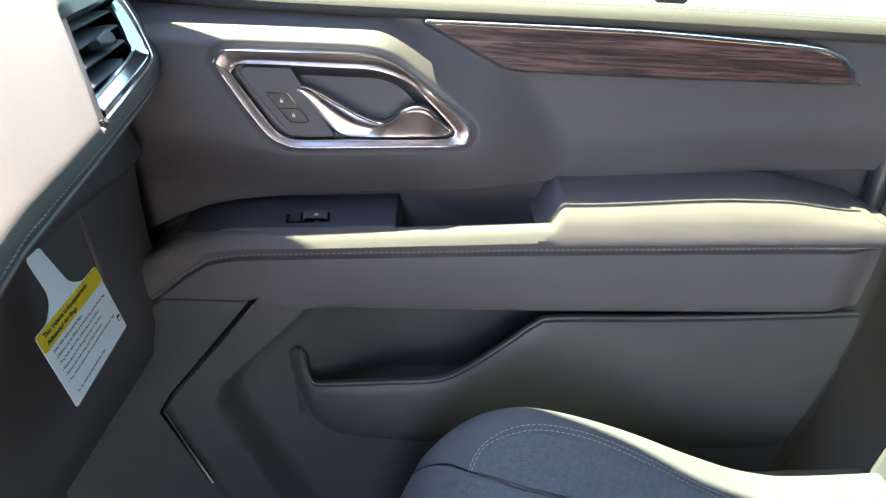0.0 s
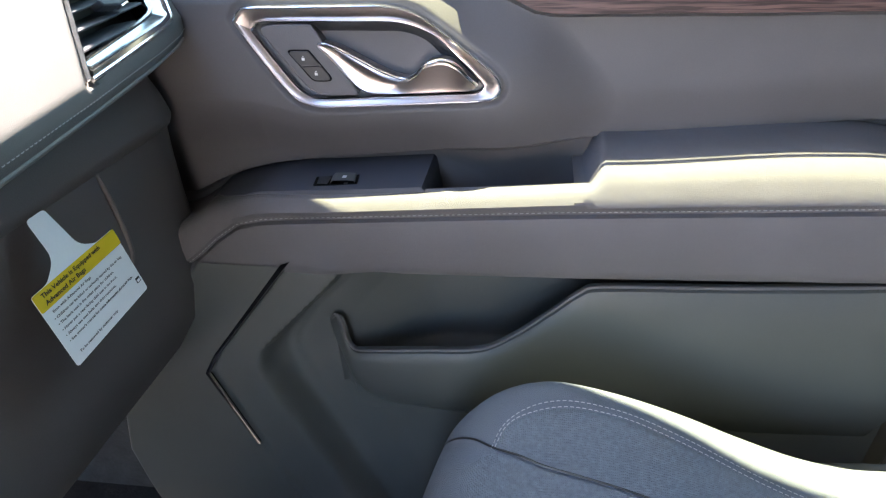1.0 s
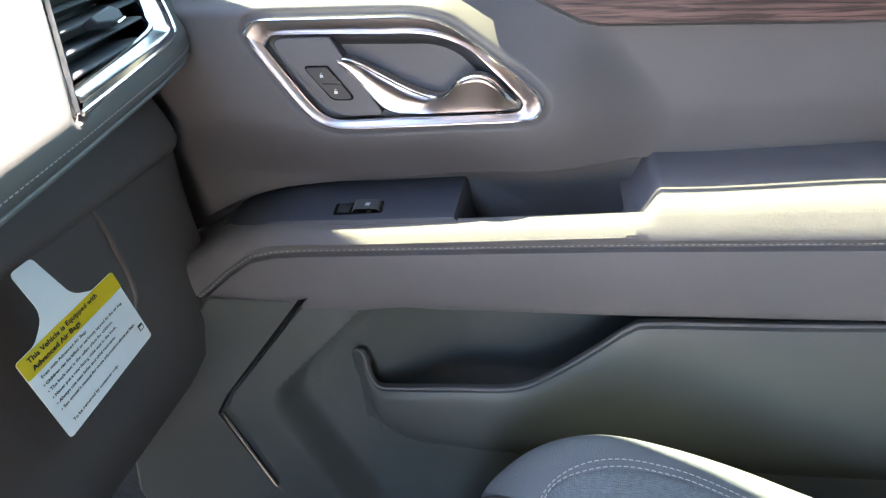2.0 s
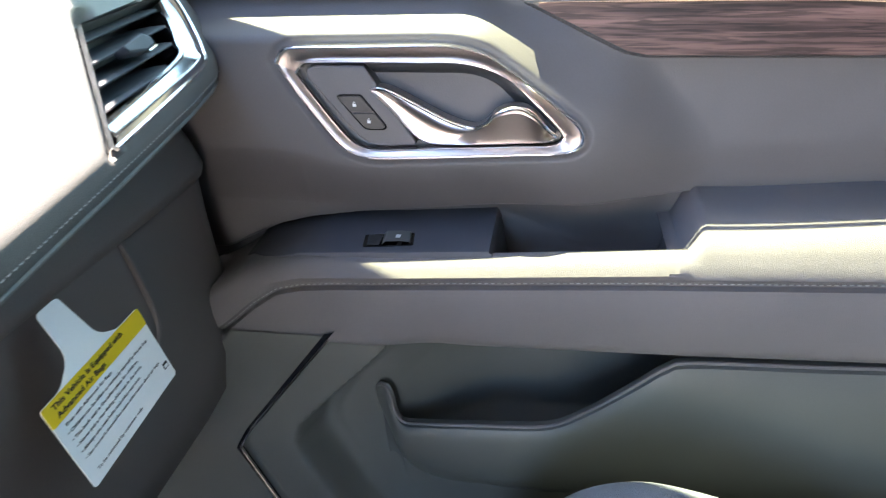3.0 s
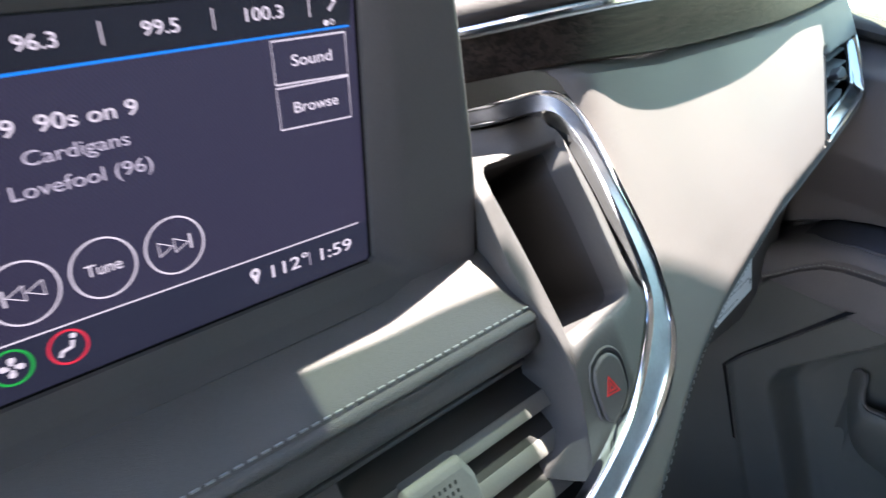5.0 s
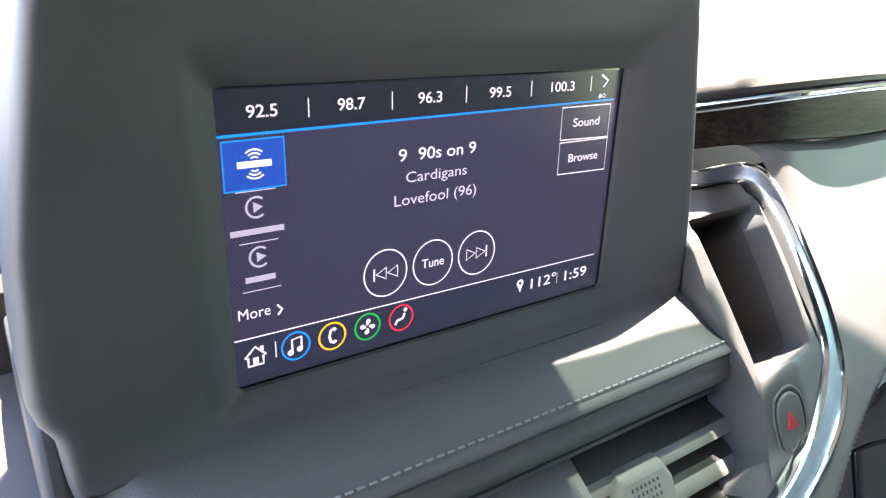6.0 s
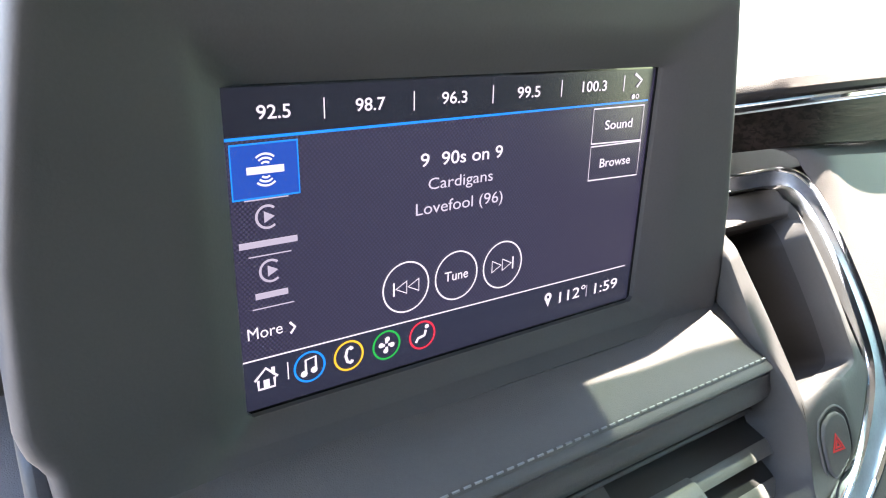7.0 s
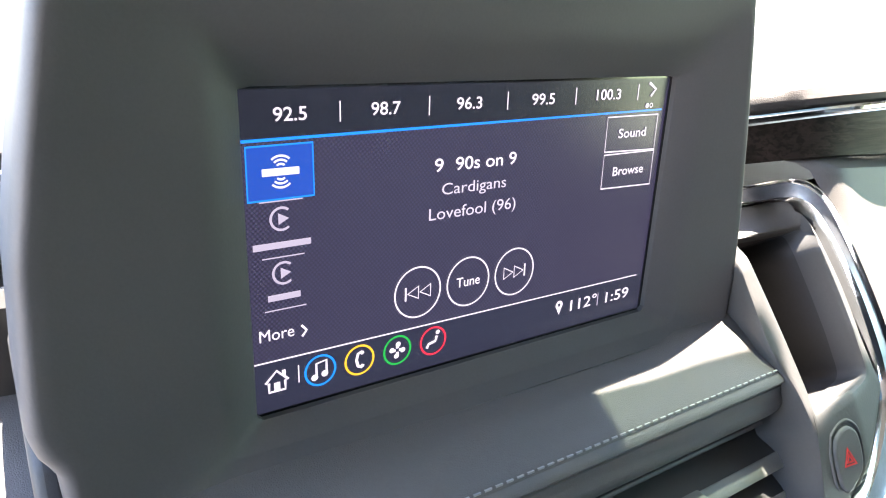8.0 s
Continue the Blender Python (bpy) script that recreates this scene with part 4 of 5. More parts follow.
def band(f, w, shrink=1.0):
    """A closed ring between the outline (0) and the mouth (1), at a height; shrink draws it towards the middle."""
    ring, n0, n1 = [], len(SIDES_OUT[0]) - 1, len(SIDES_OUT[1]) - 1
    for i, (a, b) in enumerate(zip(LOOP_OUT, LOOP_IN)):
        q = MID + (np.array(a) + (np.array(b) - np.array(a)) * f - MID) * shrink
        p = np.array(on_panel(q[0], q[1], w))
        if f < 1.0:
            # over the mouth a flat shelf runs up to the rail; beside it a groove parts the rim from the rail
            along = 1.0 - float(step(i, n0 + 0.72 * n1, n0 + n1)) + float(step(i, len(LOOP_OUT) - 4, len(LOOP_OUT)))
            o, m = np.array(on_dash(*a, -0.003)), np.array(on_panel(*b))
            sunk = 0.007 * float(step(i, n0 - 3, n0 + 4)) * (1.0 - float(step(f, 0.30, 0.42)))
            p = (1.0 - along) * p + along * (o + (m - o) * f + (w - sunk) * PN)
        ring.append(tuple(p))
    return ring + ring[:1]


rings = [band(0.0, -0.03), band(0.0, -0.010), band(0.01, -0.004), band(0.03, -0.0008), band(0.10, 0.0003), band(0.18, 0.0005)] + [band(f, 0.0005) for f in (0.29, 0.33, 0.38, 0.43, 0.55, 0.75, 0.88)] + [band(0.96, 0.0), band(1.0, -0.0012), band(1.0, -0.0035, 0.990), band(1.0, -0.016, 0.985)]
stack = part("centre_panel", lattice(rings), STACK, dash, "grey centre panel with an open cubby")
part("cubby_liner", lattice([band(1.0, -0.014, 0.995), band(1.0, -0.03, 1.0), band(1.0, -0.064, 1.0), band(1.0, -0.068, 0.97)] + [band(1.0, -0.068, f) for f in (0.7, 0.45, 0.2, 0.01)]), RUBBERY, stack, "dark rubber lining of the cubby")
A, B = spline(INNER, 260), spline(OUTER, 260)
strip_rows = lambda prof: lattice(np.swapaxes(eased([[on_dash(*(a + (b - a) * f), w) for f, w in prof] for a, b in zip(A, B)], 16), 0, 1).tolist())
rail = part("chrome_rail", strip_rows(((0.10, -0.004), (0.12, 0.0010), (0.14, 0.0020), (0.30, 0.0021), (0.60, 0.0021), (0.80, 0.0020))), RAIL, dash, "scuffed blue-grey chrome rail curving round the centre stack")
part("inner_edge", strip_rows(((0.0, -0.004), (0.0, -0.0005), (0.03, 0.0018), (0.08, 0.0028), (0.13, 0.0018), (0.15, -0.002))), MIRROR, rail, "bright inner edge of the rail")
part("outer_edge", strip_rows(((0.79, -0.002), (0.80, 0.0026), (0.86, 0.0040), (0.94, 0.0036), (1.0, 0.0012), (1.0, -0.008))), MIRROR, rail, "bright outer edge of the rail")
HZ = [(-0.3187, -0.0479), (-0.3109, -0.0452), (-0.3034, -0.0459), (-0.2978, -0.0516), (-0.2983, -0.0635), (-0.3033, -0.0690), (-0.3142, -0.0735), (-0.3197, -0.0725), (-0.3222, -0.0677), (-0.3220, -0.0552)]
HZ = [(a + 0.0018, b - 0.0036) for a, b in HZ]
HC = np.array((-0.3082, -0.0628))
tri = lambda s: [(-0.3092 - 0.0058 * s, -0.0628 - 0.0024 * s), (-0.3092 + 0.0058 * s, -0.0628 - 0.0036 * s), (-0.3092, -0.0628 + 0.0056 * s)]
HP = [np.array(on_panel(HC[0] + a, HC[1] + b)) for a, b in ((0, 0), (-0.009, 0), (0.009, 0), (0, -0.010), (0, 0.010))]
HA, HB = (HP[2] - HP[1]) / 0.018, (HP[4] - HP[3]) / 0.020
HN = np.cross(HA, HB) / np.linalg.norm(np.cross(HA, HB))
on_switch = lambda a, b, h: tuple(HP[0] + (a - HC[0]) * HA + (b - HC[1]) * HB + h * HN)
grown = lambda k: closed([tuple(HC + (np.array(p) - HC) * k) for p in HZ], 48)
hz = part("hazard_switch", block(closed(HZ, 48), lambda a, b, h: on_switch(a, b, 0.0022 + h), 0.010), STACK, stack, "dark grey hazard light switch", bevel=0.0016, segments=3)
part("switch_gap", plate(grown(1.10), [grown(0.98)], lambda a, b, h: on_switch(a, b, 0.0008 + h), 0.004), BLACK, stack, "dark gap round the switch")
part("switch_collar", plate(grown(1.24), [grown(1.10)], lambda a, b, h: on_switch(a, b, 0.0014 + h), 0.006), STACK, stack, "raised collar round the switch", bevel=0.0008)
part("warning_triangle", plate(tri(1.0), [tri(0.74)], lambda a, b, h: on_switch(a, b, 0.0025 + h), 0.0002), RED, hz, "red warning triangle", smooth=False)
part("warning_triangle", plate(tri(0.52), [tri(0.26)], lambda a, b, h: on_switch(a, b, 0.0025 + h), 0.0002), RED, hz, smooth=False)

# padded bolster under the display, over the centre vents
CUSH = [(-0.275, 1.3672), (-0.252, 1.3680), (-0.240, 1.3684), (-0.231, 1.3684), (-0.2245, 1.3679), (-0.2185, 1.3668), (-0.212, 1.3648), (-0.206, 1.3628), (-0.2015, 1.3612), (-0.1996, 1.3602), (-0.1993, 1.3596), (-0.1982, 1.3592), (-0.1966, 1.3580), (-0.1960, 1.3566), (-0.1966, 1.3552), (-0.1984, 1.3546), (-0.1986, 1.3538), (-0.1970, 1.3533), (-0.1967, 1.3505), (-0.1963, 1.3482), (-0.1952, 1.3465), (-0.1944, 1.3440), (-0.1946, 1.3412), (-0.1960, 1.3385), (-0.1988, 1.3367), (-0.203, 1.3360), (-0.26, 1.3357)]
rows = []
for y in np.r_[np.linspace(-0.2285, -0.206, 16), np.linspace(-0.204, 0.041, 50), np.linspace(0.0425, 0.0685, 22)]:
    f = step(abs(y + 0.0800), 0.1225, 0.1485) ** 2.4
    rise = 0.005 * step(y, -0.03, 0.05)
    rows.append([(x - 0.010 * f * (1 if x > -0.235 else 0.3), y, z - 0.012 * f * max(0.0, (z - 1.345) / 0.03) + rise * step(-x, 0.206, 0.236)) for x, z in CUSH])
cush = part("bolster", lattice(rows), LEATHER, dash, "stitched grey leather bolster under the display")
part("stitching", stitches([(-0.1999, y, 1.3611) for y in np.linspace(-0.212, 0.0525, 92)], length=0.0030, gap=0.0015, r=0.00045, out=(0.6, 0, 0.8)), THREAD, cush)
cv = part("centre_vent", lattice([[(-0.235, y, z) for y in (-0.228, 0.062)] for z in (1.20, 1.335)]), BLACK, dash, "black well of the centre vents")
part("vent_lip", block(rounded([(-0.230, 1.3335), (-0.1990, 1.3325), (-0.1980, 1.3313), (-0.1990, 1.3300), (-0.230, 1.3295)], 0.0006), lambda a, b, h: (a, 0.050 + h, b), 0.270), STACK, cv, "thin ledge over the centre vents", smooth=False)
# blades black for the shade between them, lips pale for the light they catch
for k in range(5):
    dx, dz, end = 0.0105 * k, -0.0147 * k, 0.0605 + 0.0008 * k
    ys = np.linspace(-0.222, end, 5)
    blade = part("louver", lattice([[(x + dx, y, z + dz) for y in ys] for x, z in ((-0.234, 1.3290), (-0.205, 1.3235), (-0.1905, 1.3186), (-0.1905, 1.3160), (-0.205, 1.3205), (-0.234, 1.3262))]), BLACK, cv, "vent louver blade, blackened for deep shade", smooth=False)
    part("louver_lip", lattice([[(x + dx, y + (0.0012 if z > 1.316 else 0.0), z + dz) for y in ys] for x, z in ((-0.1916, 1.3180), (-0.1906, 1.3188), (-0.1898, 1.3186), (-0.1856, 1.3144), (-0.1852, 1.3134), (-0.1860, 1.3130), (-0.1905, 1.3158))]), VENTLIT, blade, "front lip of the louver, coloured pale as if lit")
for y in (-0.165, -0.125, -0.085, -0.045, -0.004):
    part("vane", block([(-0.233, 1.245), (-0.200, 1.245), (-0.2085, 1.328), (-0.233, 1.328)], lambda a, b, h: (a, y + h, b), 0.0022), BLACK, cv, "black upright vane behind the louvers", smooth=False)
tab = part("vent_tab", block(rounded([(-0.035, 1.2960), (0.003, 1.2960), (0.003, 1.3125), (-0.001, 1.3190), (-0.029, 1.3190), (-0.035, 1.3125)], 0.003, 4), lambda a, b, h: (-0.1740 + h - (b - 1.305) * 0.75, a, b), 0.020), VENTLIT, cv, "grey textured adjusting tab", bevel=0.0025, segments=3)
for i in range(7):
    for j in range(4):
        q = (-0.0250 + 0.0028 * i, 1.3062 + 0.0026 * j)
        part("tab_dot", block([(q[0], q[1]), (q[0] + 0.0010, q[1]), (q[0] + 0.0010, q[1] + 0.0012), (q[0], q[1] + 0.0012)], lambda a, b, h: (-0.1738 + h - (b - 1.305) * 0.75, a, b), 0.0008), BLACK, tab, smooth=False)
part("stack_cheek", block(rounded([(-0.31, 1.388), (-0.262, 1.388), (-0.245, 1.381), (-0.212, 1.335), (-0.190, 1.250), (-0.31, 1.250)], [0.004, 0.01, 0.012, 0.03, 0.01, 0.004], 5), lambda a, b, h: (a, -0.2290 + h, b), 0.0085), STACK, dash, "dark grey cheek beside the display", bevel=0.003, segments=3)
# driver side of the stack, mostly behind the display
part("driver_fascia", lattice([[on_dash(u, v, w) for u in np.linspace(-0.90, -0.44, 24)] for v, w in ((0.059, -0.012), (0.056, -0.002), (0.050, 0.0), (0.02, 0.001), (-0.02, 0.0), (-0.06, -0.002), (-0.09, -0.010))]), LEATHER, dash, "padded leather on the driver's side")
# glove box and lower dash
rows = []
for y in np.r_[np.linspace(-0.02, 0.66, 40), np.linspace(0.665, 0.712, 12)]:
    f = step(y, 0.655, 0.712) ** 2
    side = 0.020 * step(y, 0.60, 0.712)
    rows.append([(x - 0.05 * f, y + side * float(np.interp(z, [1.0, 1.10, 1.19, 1.25, 1.30], [0.6, 1.0, 1.0, 0.45, 0.0])), z) for x, z in ((-0.30, 1.300), (-0.285, 1.268), (-0.2795, 1.250), (-0.2815, 1.2445), (-0.2835, 1.2405), (-0.288, 1.236), (-0.290, 1.20), (-0.288, 1.16), (-0.282, 1.12), (-0.278, 1.08), (-0.285, 1.04), (-0.31, 1.00), (-0.42, 0.97))])
glove = part("glove_box", lattice(rows), SOFT, dash, "dark lower dash with the glove box")
part("glove_seam", tube(spline([(-0.2895, 0.556, 1.239), (-0.2885, 0.563, 1.220), (-0.2885, 0.570, 1.195), (-0.2880, 0.575, 1.165), (-0.287, 0.570, 1.148), (-0.284, 0.54, 1.120)], 40), 0.0026, 8, out=(1, 0, 0)), SOFT, glove, "raised edge of the glove box lid")
part("footwell_side", block([(-0.80, 0.62), (-0.36, 0.62), (-0.30, 0.95), (-0.28, 1.15), (-0.80, 1.20)], lambda a, b, h: (a, 0.745 - h, b), 0.04), CARPET, dash, "dark kick panel of the footwell")
part("console_side", block([(-0.45, 0.64), (0.9, 0.64), (0.9, 0.85), (0.0, 0.82), (-0.24, 1.02), (-0.30, 1.08)], lambda a, b, h: (a, 0.045 + h, b), 0.30), SOFT, dash, "dark side of the centre console", bevel=0.01)

# ---- touchscreen display ----
SC, SU, SV, SN = (np.array(v) for v in ((-0.2483, -0.1735, 1.3770), (0.0040, 0.9999, 0.0113), (-0.1397, -0.0112, 0.9901), (0.9902, -0.0055, 0.1397)))
SH = 0.001


def on_screen(a, b, h=0.0):
    """A place on the display: millimetres across and up, metres out of it."""
    return tuple(SC + a * SH * SU + b * SH * SV + h * SN)


display = thing("touchscreen_display", (-0.26, -0.09, 1.36), "free-standing touchscreen in a thick dark plastic housing, switched on", "display")
quad = lambda l, b, r, t, tl=0, tr=0: [(l, b), (r, b), (r + tr, t), (l + tl, t)]
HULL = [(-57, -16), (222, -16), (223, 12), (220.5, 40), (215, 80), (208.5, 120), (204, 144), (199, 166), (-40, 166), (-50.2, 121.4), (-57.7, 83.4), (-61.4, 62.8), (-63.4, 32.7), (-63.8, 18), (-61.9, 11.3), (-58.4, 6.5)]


def around(loop, n=260):
    """The loop sampled at even angles about the middle of the display."""
    q = even(list(loop) + [loop[0]], 1600)[:-1] - np.array((85.0, 60.0))
    ang, rad = np.arctan2(q[:, 1], q[:, 0]), np.hypot(q[:, 0], q[:, 1])
    o = np.argsort(ang)
    t = np.linspace(-math.pi, math.pi, n, endpoint=False)
    r = np.interp(t, ang[o], rad[o], period=2 * math.pi)
    return [(85.0 + a * math.cos(b), 60.0 + a * math.sin(b)) for a, b in zip(r, t)]


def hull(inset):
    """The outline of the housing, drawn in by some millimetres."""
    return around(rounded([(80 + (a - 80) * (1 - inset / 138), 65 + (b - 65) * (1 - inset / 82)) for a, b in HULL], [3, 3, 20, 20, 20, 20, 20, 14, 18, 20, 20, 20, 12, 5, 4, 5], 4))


well = lambda l, b, r, t, tl, tr, c: around(rounded(quad(l, b, r, t, tl, tr), c, 6))
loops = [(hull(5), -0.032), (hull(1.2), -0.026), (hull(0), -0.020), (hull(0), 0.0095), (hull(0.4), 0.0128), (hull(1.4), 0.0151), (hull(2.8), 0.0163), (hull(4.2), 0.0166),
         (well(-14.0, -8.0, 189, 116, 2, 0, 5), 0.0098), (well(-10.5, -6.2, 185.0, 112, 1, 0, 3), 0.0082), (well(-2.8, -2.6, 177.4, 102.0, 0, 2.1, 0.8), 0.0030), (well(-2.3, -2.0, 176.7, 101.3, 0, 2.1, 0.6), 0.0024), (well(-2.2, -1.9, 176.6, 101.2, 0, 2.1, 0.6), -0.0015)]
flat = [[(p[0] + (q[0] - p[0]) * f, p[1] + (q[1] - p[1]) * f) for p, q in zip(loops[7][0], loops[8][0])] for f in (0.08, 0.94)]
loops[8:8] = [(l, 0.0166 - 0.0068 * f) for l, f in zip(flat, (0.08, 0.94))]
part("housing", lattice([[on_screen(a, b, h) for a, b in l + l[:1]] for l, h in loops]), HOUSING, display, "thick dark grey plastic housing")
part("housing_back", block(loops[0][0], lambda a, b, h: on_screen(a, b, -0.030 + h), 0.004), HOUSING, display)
LUM = 0.84 * 0.5 ** EXPO
S_BG, S_TOP = glow("screen_slate", (0.036, 0.032, 0.061), LUM, 0.0011, (tuple(0.8 * SU + 0.6 * SV), tuple(0.8 * SV - 0.6 * SU))), glow("screen_dark", (0.013, 0.0135, 0.022), LUM)
S_LOW = glow("screen_navy", (0.022, 0.023, 0.042), LUM)
S_SOFT = glow("screen_soft_white", (0.56, 0.50, 0.60), LUM)
S_WHITE, S_GREY = glow("screen_white", (0.78, 0.70, 0.78), LUM), glow("screen_grey", (0.42, 0.37, 0.46), LUM)
S_BLUE, S_BOX = glow("screen_blue", (0.012, 0.24, 0.86), LUM), glow("screen_tile_blue", (0.016, 0.065, 0.36), LUM)
S_GOLD, S_GREEN, S_RED = glow("screen_gold", (0.85, 0.48, 0.03), LUM), glow("screen_green", (0.015, 0.38, 0.06), LUM), glow("screen_red", (0.72, 0.03, 0.06), LUM)
flatpiece = lambda poly, h: block(poly, lambda a, b, q: on_screen(a, b, h + q), 0.0001)
glass = part("screen", flatpiece(quad(-1.9, -1.1, 175.4, 100.4, 0.2, 2.1), 0.0), S_BG, display, "lit touchscreen showing a radio page", smooth=False)
part("screen_border", plate(quad(-2.6, -2.4, 177.2, 101.8, 0, 2.1), [quad(-1.8, -1.0, 175.3, 100.3, 0.2, 2.1)], lambda a, b, h: on_screen(a, b, 0.0002 + h), 0.0004), GLOSS, glass, "black edge of the glass", smooth=False)
part("tab_bar", flatpiece([(-1.7, 85.8), (175.0, 87.6), (177.3, 102.3), (-1.7, 100.3)], 0.0001), S_TOP, glass, smooth=False)
part("dock_bar", flatpiece([(-1.9, -1.0), (175.2, -1.0), (175.5, 15.3), (-1.9, 16.4)], 0.0001), S_LOW, glass, smooth=False)
part("blue_rule", flatpiece([(-1.8, 85.6), (174.4, 87.4), (174.4, 88.1), (-1.8, 86.5)], 0.0003), S_BLUE, glass, smooth=False)
part("rule", flatpiece([(-1.8, 16.3), (171.6, 15.2), (171.6, 15.65), (-1.8, 16.75)], 0.0003), S_WHITE, glass, smooth=False)


def screen_text(text, a, b, size, width, mat=None, heavy=0.0):
    cu = bpy.data.curves.new("text", "FONT")
    cu.body, cu.size, cu.resolution_u, cu.offset = text, size / 0.73, 4, heavy
    tmp = new("letters", cu)
    me = bpy.data.meshes.new_from_object(tmp.evaluated_get(bpy.context.evaluated_depsgraph_get()))
    bpy.data.objects.remove(tmp)
    bpy.data.curves.remove(cu)
    bm = bmesh.new()
    bm.from_mesh(me)
    bpy.data.meshes.remove(me)
    x0, x1 = min(v.co.x for v in bm.verts), max(v.co.x for v in bm.verts)
    for v in bm.verts:
        v.co = on_screen(a + (v.co.x - x0) / (x1 - x0) * width, b + v.co.y, 0.0004)
    return part("text", bm, mat or S_WHITE, glass, smooth=False)


for text, a, b, w in (("92.5", 13.2, 91.3, 10.2), ("98.7", 44.6, 91.6, 10.4), ("96.3", 76.5, 92.0, 10.4), ("99.5", 109.2, 92.2, 10.8), ("100.3", 142.5, 92.8, 13.2)):
    screen_text(text, a - w / 2, b, 4.1, w, heavy=0.05)
for a, b in ((29.0, 93.2), (60.6, 93.6), (92.9, 94.1), (125.3, 94.6), (159.1, 95.1)):
    part("divider", flatpiece(quad(a - 0.18, b - 3.1, a + 0.18, b + 3.1), 0.0003), S_WHITE, glass, smooth=False)


def stroke(pts, r=0.32, mat=None, closed=False, name="icon_line"):
    return part(name, tube([on_screen(a, b, 0.0004) for a, b in pts], r * SH, 6, closed=closed, flat=0.15, out=(1, 0, 0)), mat or S_WHITE, glass)


def circle(a, b, r, mat=None, w=0.32, a0=0, a1=360):
    full = a1 - a0 == 360
    q = [(a + r * math.cos(radians(t)), b + r * math.sin(radians(t))) for t in np.linspace(a0, a1, 48, endpoint=not full)]
    return stroke(q, w, mat, full, "ring")


stroke([(165.1, 98.6), (169.2, 96.1), (166.6, 93.4)], 0.55)
circle(165.1, 89.6, 0.5, w=0.5)
circle(167.5, 89.7, 0.8, w=0.18)
screen_text("9", 63.2, 71.6, 4.7, 3.5, heavy=0.05)
screen_text("90s on 9", 71.7, 71.5, 4.7, 26.6, heavy=0.05)
screen_text("Cardigans", 66.4, 63.4, 4.2, 27.8, S_SOFT)
screen_text("Lovefool (96)", 61.4, 54.9, 4.4, 37.8, S_SOFT)
for text, b0, w, b1 in (("Sound", 71.9, 16.0, 77.4), ("Browse", 57.0, 18.0, 62.1)):
    a0, a1, h = 143.3, 172.4, 14.0
    stroke([(a0, b0 + 0.3), (a1, b0 - 0.4), (a1, b0 + h), (a0, b0 + h)], 0.30, closed=True, name="button_frame")
    screen_text(text, 158.2 - w / 2, b1, 3.8, w, heavy=0.05)
tile = part("source_tile", flatpiece(quad(-0.6, 68.5, 19.8, 84.5), 0.0003), S_BOX, glass, smooth=False)
stroke([(-0.6, 68.5), (19.9, 68.6), (19.8, 84.6), (-0.5, 84.4)], 0.34, S_BLUE, closed=True, name="tile_frame")
part("emblem_bar", flatpiece(quad(4.0, 75.6, 15.4, 77.8), 0.0004), S_WHITE, tile, smooth=False)
for r in (1.7, 2.9, 4.1):
    circle(9.7, 76.7 + 0.6, r, w=0.32, a0=48, a1=132)
    circle(9.7, 76.7 - 0.6, r, w=0.32, a0=228, a1=312)
for b in (62.5, 45.4):
    circle(9.3, b, 3.4, S_GREY, 0.40, 50, 310)
    part("play_mark", flatpiece([(8.3, b - 1.8), (11.6, b), (8.3, b + 1.8)], 0.0004), S_GREY, glass, smooth=False)
part("name_bar", flatpiece(quad(0.1, 53.4, 18.4, 55.4), 0.0004), S_GREY, glass, smooth=False)
part("name_bar", flatpiece(quad(3.9, 36.7, 14.4, 38.7), 0.0004), S_GREY, glass, smooth=False)
for b in (68.0, 50.6, 33.6):
    part("list_rule", flatpiece(quad(2.7, b - 0.18, 16.2, b + 0.18), 0.0004), S_GREY, glass, smooth=False)
screen_text("More", 0.5, 23.8, 4.1, 11.3)
stroke([(14.3, 26.8), (16.0, 24.8), (14.4, 22.9)], 0.42)
for a in (57.6, 79.2, 100.9):
    circle(a, 29.5, 9.3, w=0.30)
screen_text("Tune", 73.9, 27.9, 3.9, 10.5, heavy=0.03)
for q, a in ((-1, 57.6), (1, 100.9)):
    stroke([(a - q * 5.2 + 0.0, 31.8), (a - q * 5.2, 27.2), (a - q * 0.8, 29.5)], 0.30, closed=True)
    stroke([(a - q * 0.2, 31.8), (a - q * 0.2, 27.2), (a + q * 4.2, 29.5)], 0.30, closed=True)
    stroke([(a + q * 5.0, 32.0), (a + q * 5.0, 27.0)], 0.34)
for a, mat in ((20.3, S_BLUE), (34.7, S_GOLD), (49.5, S_GREEN), (64.5, S_RED)):
    circle(a, 9.2, 5.3, mat, 0.40)
# house
stroke([(1.6, 9.2), (5.4, 13.0), (9.2, 9.2)], 0.45)
stroke([(2.7, 9.2), (2.7, 5.9), (8.1, 5.9), (8.1, 9.2)], 0.45)
part("icon_fill", flatpiece(quad(4.4, 5.8, 6.4, 8.9), 0.0004), S_WHITE, glass, smooth=False)
part("icon_fill", flatpiece(quad(7.2, 10.8, 8.4, 12.8), 0.0004), S_WHITE, glass, smooth=False)
part("divider", flatpiece(quad(12.6, 6.8, 12.95, 13.0), 0.0004), S_WHITE, glass, smooth=False)
# note
stroke([(18.9, 7.2), (18.9, 11.9), (22.5, 12.5), (22.5, 7.9)], 0.42)
circle(18.2, 7.0, 0.6, w=0.6)
circle(21.8, 7.7, 0.6, w=0.6)
# telephone
stroke([(35.7, 12.3), (34.1, 11.6), (33.5, 9.3), (34.1, 7.0), (35.7, 6.3)], 0.55)
stroke([(35.5, 12.2), (36.0, 11.3)], 0.65)
